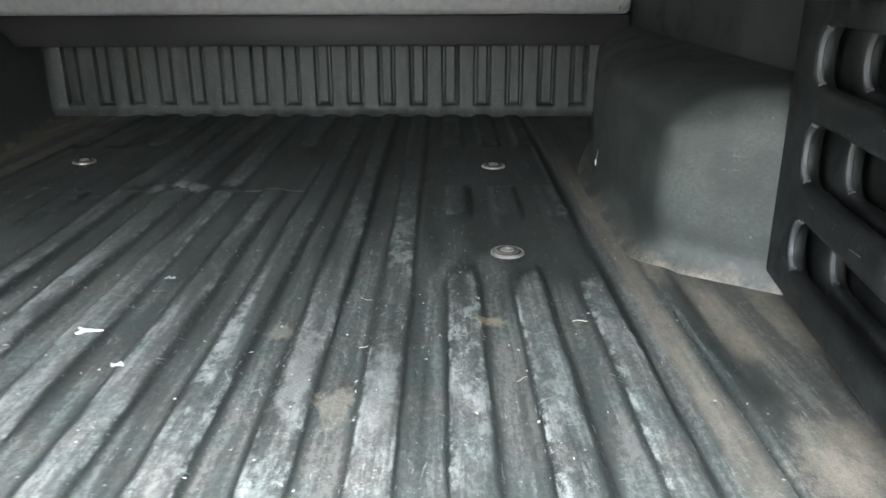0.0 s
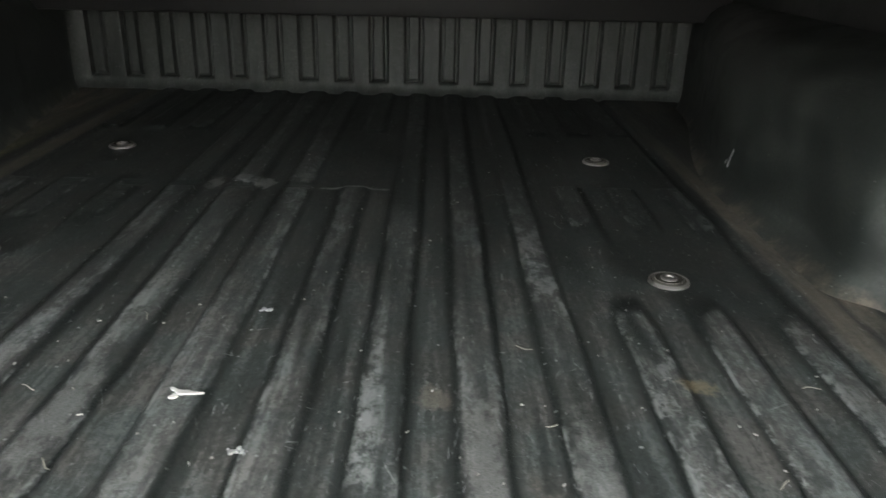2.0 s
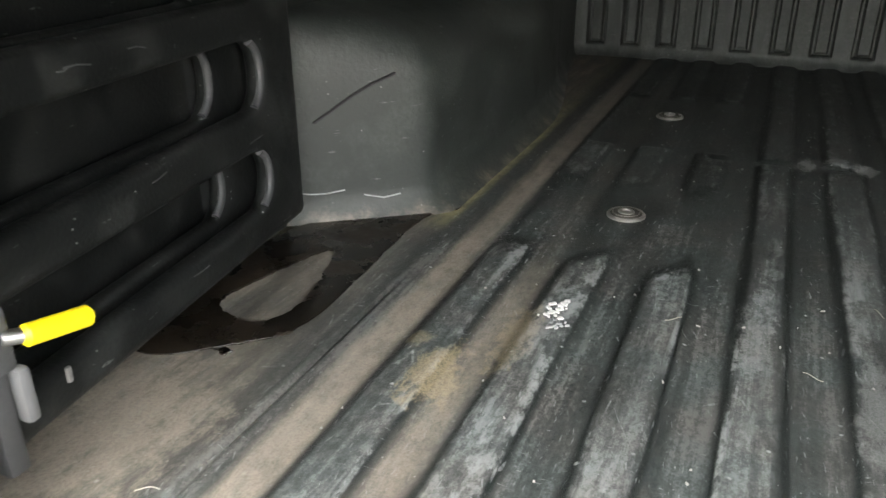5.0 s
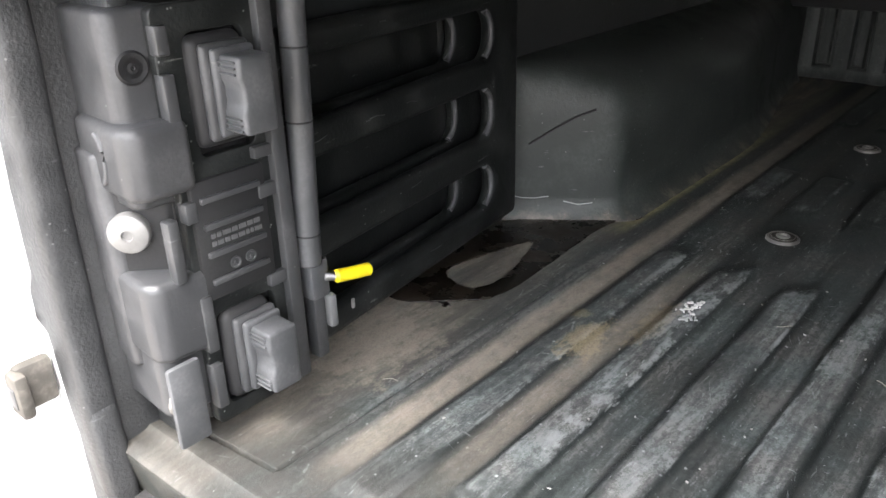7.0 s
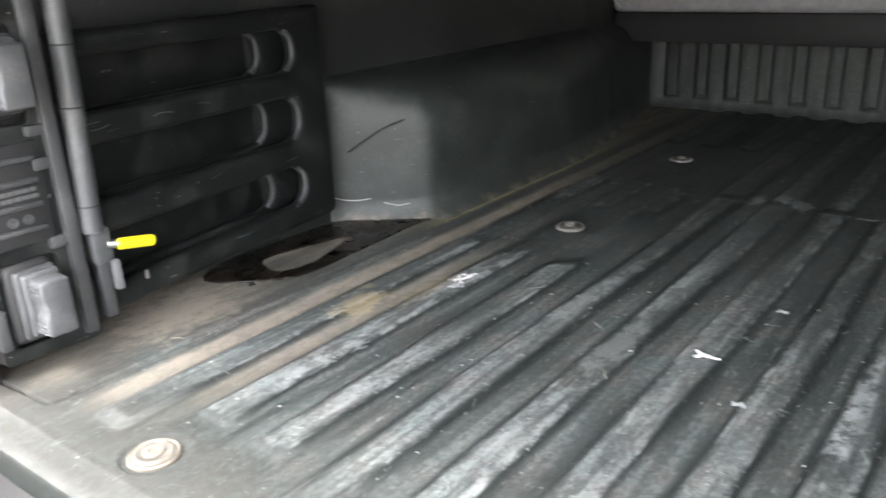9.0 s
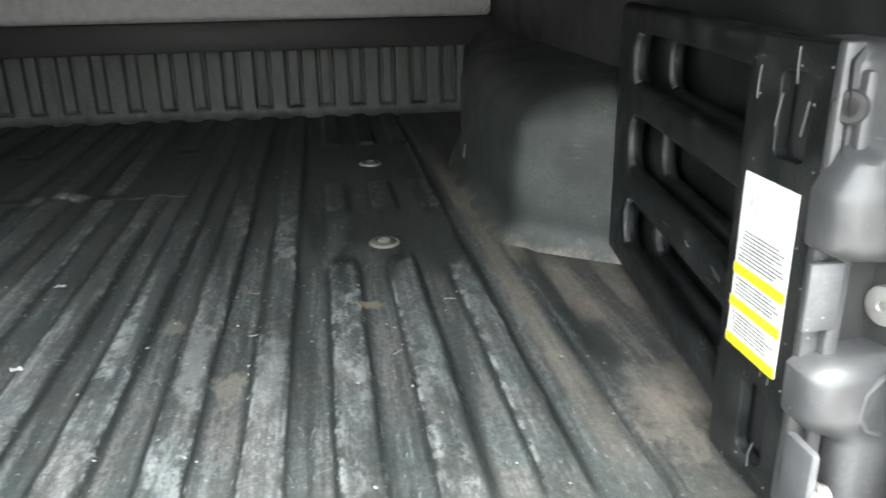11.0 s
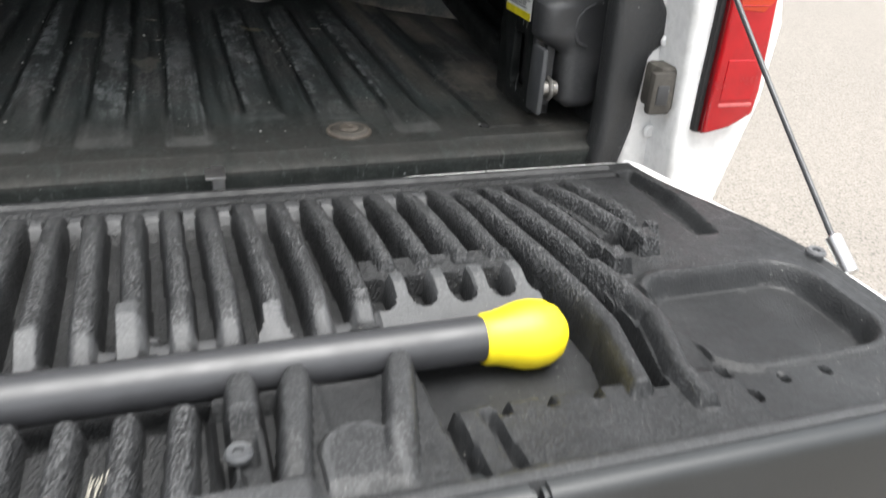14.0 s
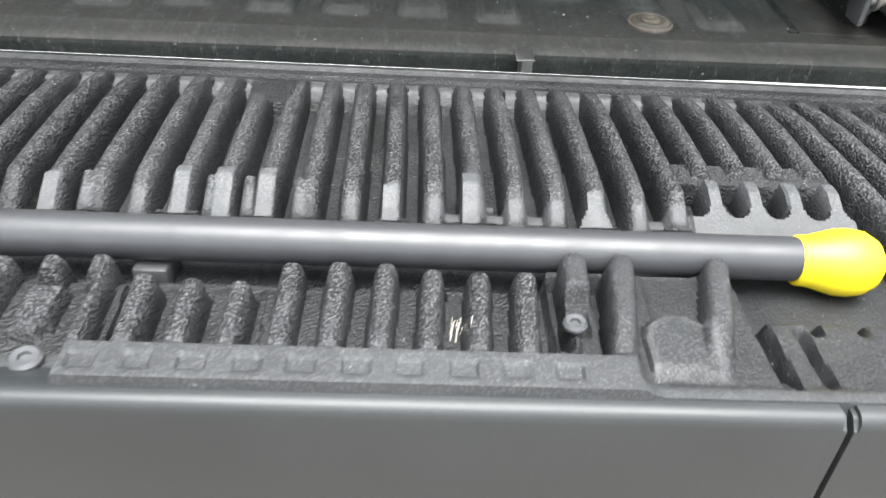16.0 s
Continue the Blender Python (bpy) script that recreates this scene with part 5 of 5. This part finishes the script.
        for zc, xc in ((0.318, -0.762), (0.158, -0.772)):
            part("crescent", sweep([(xc + 0.010 * math.sin(math.pi * i / 8), 0.0315 + 0.08 * (-0.762 - xc), zc + 0.022 * math.cos(math.pi * i / 8)) for i in range(9)], 0.0026, 8), M_KNOB, body)
        part("recess", prism([(-0.775, 0.036), (-0.769, 0.038), (-0.736, 0.070), (-0.735, 0.10), (-0.775, 0.10)], "z", 0.195, 0.295, 0.002), M_VINYL, body)
        part("hole", lathe([(0.0085, 0.002), (0.0125, 0.003), (0.0145, 0.001), (0.0125, -0.004), (0.0085, -0.006), (0.0085, 0.002)], (-0.7305, 0.060, 0.395), (1, -0.1, 0), 24), M_VINYL, body)
        part("hole_screw", lathe([(0, 0), (0.0075, 0), (0.0075, 0.002), (0.002, 0.003), (0, 0.001)], (-0.731, 0.060, 0.395), (1, -0.1, 0), 20), M_VINYL, body)
        part("cap_screw", lathe([(0, -0.012), (0.0185, -0.012), (0.0195, 0), (0.018, 0.003), (0.012, 0.006), (0.0055, 0.0068), (0.0045, 0.004), (0, 0.004)], (-0.755, 0.040, 0.246), (0.72, -0.69, 0), 32), M_CAP, ex, "pale steel cap screw")
        part("strap", box((-0.724, 0.054, 0.20), (-0.710, 0.066, 0.262), 0.003), M_BLACK, ex, "black plastic strap")

    # the plate that faces the bed
    F = T @ Matrix(((0, 0, 1, 0.711), (1, 0, 0, 0), (0, 1, 0, 0), (0, 0, 0, 1)))
    if s > 0:
        part("end_plate", sheet([outline(0.118, 0.012, 0.236, 0.384, 0.008), outline(0.150, 0.296, 0.19, 0.362, 0.008), outline(0.150, 0.035, 0.19, 0.105, 0.008)], F, 0.012, 0.0015), M_PANEL, ex)
        part("plate_back", both(box((0.722, 0.12, 0.012), (0.732, 0.24, 0.38), 0.002), s), M_VINYL, ex)
        part("frame_bar", both(box((0.699, 0.112, 0.030), (0.716, 0.122, 0.388), 0.003), s), M_BLACK, ex, "scuffed black upright bar")
        part("frame_bar", both(box((0.712, 0.104, 0.03), (0.724, 0.114, 0.37), 0.003), s), M_BLACK, ex)
        DROP = Matrix.Translation((0, 0, -0.006))
        lb = part("label", raised_by(box((0.7035, 0.146, 0.13), (0.7052, 0.222, 0.282), 0.0005, 1), DROP), M_PAPER, ex, "white paper label with yellow bands and fine print")
        for z0, z1 in ((0.130, 0.139), (0.164, 0.173), (0.194, 0.203)):
            part("band", raised_by(box((0.7026, 0.1462, z0), (0.704, 0.2218, z1), 0.0003, 1), DROP), M_LYEL, lb, "yellow band")
        rnd = random.Random(5)
        bm = bmesh.new()
        for z in list(np.arange(0.143, 0.161, 0.0032)) + list(np.arange(0.177, 0.192, 0.0032)) + list(np.arange(0.207, 0.235, 0.0032)):
            add_box(bm, (0.7029, 0.150 + rnd.uniform(0, 0.015), z), (0.7038, 0.218 - rnd.uniform(0, 0.006), z + 0.0012), 0, 1)
        part("print", raised_by(bm, DROP), M_INK, lb, "lines of fine print")
        grey_ink = plain("label_grey", (0.5, 0.5, 0.5), 0.6)
        for y0 in (0.151, 0.187):
            for (a, b, c, d) in ((0, 0.245, 0.028, 0.246), (0, 0.276, 0.028, 0.277), (0, 0.245, 0.001, 0.277), (0.027, 0.245, 0.028, 0.277), (0.008, 0.252, 0.016, 0.268), (0.018, 0.256, 0.022, 0.272)):
                part("pictogram_line", raised_by(box((0.7029, y0 + a, b), (0.7038, y0 + c, d), 0, 1), DROP), grey_ink, lb)
        rnd = random.Random(8)
        for k in range(7):
            y, z = rnd.uniform(0.15, 0.22), rnd.choice((rnd.uniform(0.02, 0.12), rnd.uniform(0.29, 0.36)))
            part("scuff", both(sweep([(0.7045, y, z), (0.7043, y + rnd.uniform(-0.004, 0.004), z + 0.012), (0.7045, y + rnd.uniform(-0.006, 0.006), z + 0.026)], 0.0008, 5), s), M_EMBOSS, ex, "pale scuff")
    else:
        part("end_plate", sheet([outline(0.117, 0.012, 0.236, 0.425, 0.008), outline(0.145, 0.29, 0.205, 0.40, 0.008), outline(0.133, 0.03, 0.203, 0.135, 0.008)], F, 0.012, 0.0015), M_PANEL, ex)
        part("plate_back", both(box((0.722, 0.118, 0.012), (0.732, 0.24, 0.42), 0.002), s), M_VINYL, ex)
        part("frame_bar", both(box((0.695, 0.216, 0.02), (0.713, 0.233, 0.43), 0.003), s), M_BLACK, ex)
        for z0, z1 in ((0.14, 0.154), (0.236, 0.25), (0.276, 0.288)):
            part("rung", both(box((0.698, 0.196, z0), (0.71, 0.22, z1), 0.002), s), M_BLACK, ex)
        part("cassette", both(box((0.700, 0.124, 0.152), (0.715, 0.206, 0.272), 0.003), s), M_VINYL, ex)
        for z in (0.168, 0.196, 0.224, 0.25):
            part("rung", both(box((0.6965, 0.132, z), (0.7015, 0.198, z + 0.006), 0.0015), s), M_BLACK, ex)
        rnd = random.Random(3)
        for z in (0.2065, 0.2145):
            bm = bmesh.new()
            y = 0.138
            while y < 0.19:
                w = rnd.uniform(0.003, 0.009)
                add_box(bm, (0.6988, y, z), (0.7004, y + w, z + 0.0045), 0, 1)
                y += w + 0.0018
            part("moulded_bar", both(bm, s), M_EMBOSS, ex, "raised moulded marks")
        for y in (0.160, 0.178):
            part("date_wheel", both(lathe([(0, 0), (0.0062, 0), (0.0062, 0.0012), (0.0048, 0.0012), (0.0042, 0.0004), (0.0020, 0.0004), (0.0014, 0.0012), (0, 0.0012)], (0.6998, y, 0.183), (-1, 0, 0), 18), s), M_BLACK, ex)
        # clips along the rear edge
        for z0, z1 in ((0.385, 0.41), (0.32, 0.37), (0.275, 0.3), (0.235, 0.255), (0.10, 0.16), (0.035, 0.085)):
            part("clip", both(box((0.698, 0.116, z0), (0.712, 0.128, z1), 0.002), s), M_BLACK, ex)
        # rotary latch knobs on square seals
        for yc, zc in ((0.176, 0.348), (0.168, 0.085)):
            kb = part("knob_base", both(box((0.696, yc - 0.034, zc - 0.05), (0.716, yc + 0.024, zc + 0.05), 0.010, 3), s), M_VINYL, ex, "black square seal")
            part("collar", both(box((0.689, yc - 0.026, zc - 0.043), (0.699, yc + 0.024, zc + 0.043), 0.008, 3), s), M_BLACK, kb)
            part("collar", both(box((0.682, yc - 0.020, zc - 0.039), (0.690, yc + 0.024, zc + 0.039), 0.006, 3), s), M_KNOB, kb)
            bm = prism([(yc - 0.014, zc - 0.034), (yc + 0.020, zc - 0.034), (yc + 0.020, zc + 0.034), (yc - 0.014, zc + 0.034), (yc - 0.015, zc + 0.014), (yc - 0.0122, zc + 0.008), (yc - 0.0122, zc - 0.008), (yc - 0.015, zc - 0.014)], "x", 0.654, 0.684, 0.005, 3)
            part("knob", both(bm, s), M_KNOB, kb, "grey ribbed latch knob")
            for g in (-0.031, -0.026, -0.021, 0.018, 0.023, 0.028):
                part("ridge", both(box((0.659, yc - 0.0170, zc + g), (0.682, yc - 0.012, zc + g + 0.0022), 0.001, 1), s), M_KNOB, kb)
        # hinge tube with joints, the block and its yellow lever
        tube = part("hinge_tube", both(rod((0.702, 0.250, 0.145), (0.702, 0.262, 0.45), 0.0135, 24), s), M_KNOB, ex, "grey hinge tube")
        for z, y in ((0.30, 0.2562), (0.372, 0.259), (0.18, 0.2515)):
            part("joint", both(lathe([(0.0139, -0.001), (0.0143, 0), (0.0139, 0.001), (0.0139, -0.001)], (0.702, y, z), (0, 0.04, 1), 24), s), M_VINYL, tube)
        part("lever_block", both(box((0.692, 0.243, 0.104), (0.716, 0.268, 0.15), 0.004), s), M_KNOB, ex)
        part("foot", both(box((0.696, 0.246, 0.03), (0.714, 0.262, 0.106), 0.003), s), M_BLACK, ex)
        part("catch", both(box((0.688, 0.262, 0.065), (0.700, 0.272, 0.105), 0.003), s), M_GREYP, ex)
        part("lever", both(rod((0.695, 0.262, 0.128), (0.688, 0.276, 0.125), 0.0052), s), M_STEEL, ex)
        part("lever_sleeve", both(rod((0.689, 0.271, 0.1255), (0.683, 0.320, 0.118), 0.0076, 20, 0.4), s), M_YELLOW, ex, "yellow lever sleeve")
        part("chip", both(box((0.7165, 0.318, 0.055), (0.7195, 0.323, 0.068), 0.001, 1), s), M_CAP, ex, "pale chip")
    # locking flag near the floor with its peg
    part("flag", both(box((0.688, 0.064, 0.030 if s > 0 else 0.020), (0.696, 0.099, 0.110), 0.004), s), M_KNOB, ex, "grey locking flag")
    part("peg", both(rod((0.694, 0.084, 0.058), (0.72, 0.084, 0.058), 0.009), s), M_DULL, ex)
    part("washer", both(rod((0.707, 0.084, 0.058), (0.712, 0.084, 0.058), 0.015), s), M_DULL, ex)
    return ex


extender(1)
extender(-1)

# ---- floor bolts ----
for i, (x, y) in enumerate(BOLTS):
    rusty = i >= 4
    r = 0.0275 if rusty else 0.0258
    z = LOW - 0.003 if rusty else LOW
    bo = thing("floor_bolt", (x, y, z), "rusty ringed bolt sunk in the floor by the tailgate" if rusty else "ringed steel washer and bolt in the ribbed floor", "bolt", "floor bolts")
    part("washer", lathe([(0, 0), (r, 0), (r, 0.0025), (r * 0.93, 0.0045), (r * 0.84, 0.003), (r * 0.78, 0.003), (r * 0.7, 0.006), (r * 0.6, 0.0045), (r * 0.52, 0.005), (0, 0.005)], (x, y, z)), M_RUST if rusty else M_DULL, bo)
    # a dark ring laid over the groove of the washer
    part("groove", lathe([(0, 0.0050), (r * 0.60, 0.0053), (r * 0.66, 0.0061), (r * 0.76, 0.0050), (r * 0.82, 0.0036)], (x, y, z)), M_RUBBER, bo, "dark ring over the washer groove")
    part("bolt_head", lathe([(0, 0.0045), (r * 0.42, 0.0045), (r * 0.42, 0.0065), (r * 0.36, 0.0078), (r * 0.2, 0.0078), (r * 0.17, 0.006), (0, 0.006)], (x, y, z)), M_RUST if rusty else M_DULL, bo)

# ---- paint, mud, water and litter ----
sp = thing("paint_splash", (-0.07, 0.596, 0.0), "white bird-shaped splash of dried paint on the floor", "paint splash")
part("splash", blob(-0.072, 0.595, 0.0085, 0.0042, TOP, 4, 26, 0.35, -0.1), M_SPLAT, sp)
part("splash", blob(-0.061, 0.594, 0.0065, 0.0018, TOP, 9, 20, 0.4, 0.1), M_SPLAT, sp)
part("splash", blob(-0.080, 0.588, 0.0052, 0.0028, TOP, 6, 20, 0.4, 0.7), M_SPLAT, sp)
part("splash", blob(-0.083, 0.600, 0.0036, 0.0024, TOP, 8, 20, 0.4, -0.6), M_SPLAT, sp)
for k, (x, y, rx, ry, sd) in enumerate(((-0.462, 0.634, 0.016, 0.022, 1), (-0.457, 0.607, 0.012, 0.010, 2), (0.0, 0.51, 0.017, 0.006, 3), (-0.036, 0.78, 0.01, 0.006, 6))):
    d = thing("paint_spot", (x, y, 0), "crusted white spot of dried paint on a floor rib", "paint spot", "paint spots")
    for j in range(30 if k < 2 else 8):
        rnd = random.Random(sd * 100 + j)
        f = rnd.uniform(0.2, 1.0)
        part("fleck", blob(x + rnd.gauss(0, 0.4) * rx, y + rnd.gauss(0, 0.5) * ry, 0.0036 * f, 0.0026 * f, floor_z(x, y), sd + j, 11, 0.3, rnd.uniform(0, 3)), M_SPLAT if k < 1 else M_OLDPAINT, d)

puddle = thing("wet_stain", (-0.74, 0.62, 0.0), "dark wet stain on the floor beside the bed extender", "stain")
rnd = random.Random(7)


def ragged(pts, jag, seed):
    """Rounds a rough outline and frays it."""
    r = random.Random(seed)
    for _ in range(3):
        out = []
        for i, p in enumerate(pts):
            q = pts[(i + 1) % len(pts)]
            out += [(p[0] * 0.75 + q[0] * 0.25, p[1] * 0.75 + q[1] * 0.25), (p[0] * 0.25 + q[0] * 0.75, p[1] * 0.25 + q[1] * 0.75)]
        pts = out
    return [(x + r.uniform(-jag, jag), y + r.uniform(-jag, jag)) for x, y in pts]


wet = ragged([(-0.685, 0.86), (-0.70, 0.80), (-0.688, 0.66), (-0.684, 0.50), (-0.725, 0.462), (-0.80, 0.40), (-0.845, 0.45), (-0.845, 0.60), (-0.84, 0.745), (-0.77, 0.80)], 0.0015, 2)
dry = ragged([(-0.752, 0.70), (-0.728, 0.62), (-0.712, 0.535), (-0.735, 0.495), (-0.795, 0.512), (-0.80, 0.55), (-0.785, 0.60), (-0.772, 0.66)], 0.0015, 3)
part("wet_edge", sheet([wet, dry], Matrix.Translation((0, 0, 0.0048)), 0.002, 0.0006), M_WET, puddle)

for k, (x, y, rx, ry) in enumerate(((-0.735, 0.448, 0.010, 0.006), (-0.672, 0.885, 0.005, 0.016))):
    part("wet_spot", blob(x, y, rx, ry, 0.0032, 40 + k, 22, 0.5, 0.3 * k, 0.0012), M_WET, puddle)

rnd = random.Random(21)
for k in range(120):
    x, y = rnd.uniform(-0.6, 0.66), rnd.uniform(0.12, 1.5) if k < 60 else rnd.uniform(0.2, 0.8)
    ch = part("debris_chip", blob(x, y, rnd.uniform(0.0006, 0.0022), rnd.uniform(0.0005, 0.0014), floor_z(x, y), k, 9, 0.5, rnd.uniform(0, 3), 0.0012), M_CRUMB)
    tagged(ch, "tiny pale crumb lying on the floor", "debris", "floor crumbs")
for k, (x, y, a) in enumerate(((0.263, 0.559, 0.1), (0.436, 0.485, 0.6), (0.52, 0.63, 0.0), (-0.222, 0.61, -0.4), (-0.15, 0.49, -0.8), (0.25, 0.70, -0.5), (-0.35, 0.66, 0.6), (-0.16, 0.75, 2.0), (-0.665, 0.27, 0.5))):
    pts = [(x + t * math.cos(a) * 0.009, y + t * math.sin(a) * 0.009 + 0.002 * math.sin(t * 2.5 + k), floor_z(x, y) + 0.0008) for t in np.linspace(-1, 1, 7)]
    th = part("straw_shred", sweep(pts, 0.00042, 6), M_STRAW)
    tagged(th, "thin pale shred of straw on the floor", "debris", "straw shreds")
cl = thing("metal_clip", (0.311, 0.0, -0.02), "small bright metal clip on the bed edge", "clip")
part("clip", box((0.305, 0.0, -0.05), (0.317, 0.03, 0.004), 0.001), M_STEEL, cl)
part("tongue", box((0.298, -0.006, 0.003), (0.318, 0.022, 0.0055), 0.001), M_STEEL, cl)
dr = thing("drain_plug", (0.345, 0.02, -0.03), "small dull screw on the bed edge", "screw")
part("screw_head", lathe([(0, 0), (0.009, 0), (0.009, 0.004), (0.005, 0.006), (0, 0.006)], (0.345, 0.030, -0.056), (0, -0.5, 1), 20), M_DULL, dr)

# scratches on the wheel arches and gouges at the foot of the right one
for side, path, r, mat, lab in (
        (-1, [(0.738, 0.056), (0.746, 0.047), (0.757, 0.043), (0.770, 0.042), (0.785, 0.045)], 0.0010, M_OLDPAINT, "pale curved scratch on the wheel arch"),
        (-1, [(0.764, 0.136), (0.778, 0.150), (0.796, 0.168), (0.812, 0.181), (0.832, 0.192)], 0.0022, M_VINYL, "dark diagonal scratch on the wheel arch"),
        (-1, [(0.80, 0.036), (0.815, 0.030), (0.83, 0.033)], 0.0011, M_OLDPAINT, "pale chipped scratch at the arch foot"),
        (1, [(1.27, 0.075), (1.283, 0.056), (1.29, 0.040)], 0.0014, M_OLDPAINT, "white gouge at the foot of the wheel arch"),
        (1, [(1.30, 0.050), (1.305, 0.042)], 0.0014, M_OLDPAINT, "white gouge at the foot of the wheel arch")):
    shape = wheel_height(side, 0.692, 0.06, 0.735, 0.125) if side < 0 else wheel_height(side, 0.656, 0.0, 0.685, 0.155)
    pts = [Vector([float(c) for c in shape(np.float64(a), np.float64(b))]) for a, b in path]
    sc = part("scratch", sweep(pts, r, 6), mat)
    tagged(sc, lab, "scratch", "wheel arch scratches")
sc = thing("scuff_mark", (0.223, -0.437, 0.0235), "pale scratches between the tailgate ribs", "scuff")
rnd = random.Random(17)
for k in range(14):
    x, y = 0.217 + 0.0009 * k + rnd.uniform(-0.0006, 0.0006), rnd.uniform(-0.444, -0.430)
    d = rnd.uniform(0.002, 0.008)
    pts = [(x + 0.0018 * t + rnd.uniform(-0.0003, 0.0003), y - d + 2 * d * t, float(gate_shape(np.float64(x), np.float64(y - d + 2 * d * t))[0]) + 0.0004) for t in (0, 0.33, 0.66, 1)]
    part("scratch", sweep(pts, rnd.uniform(0.0002, 0.00045), 5), M_STRAW, sc)
gx, gy = -0.151, 0.115
curl = part("sealant_curl", sweep([(gx + (0.02 + 0.012 * math.sin(a * 2)) * math.cos(a), gy + 0.022 * math.sin(a), -0.915) for a in np.linspace(0.3, 4.9, 16)], 0.0028, 8), M_VINYL)
tagged(curl, "dark curl of old sealant on the asphalt", "debris")
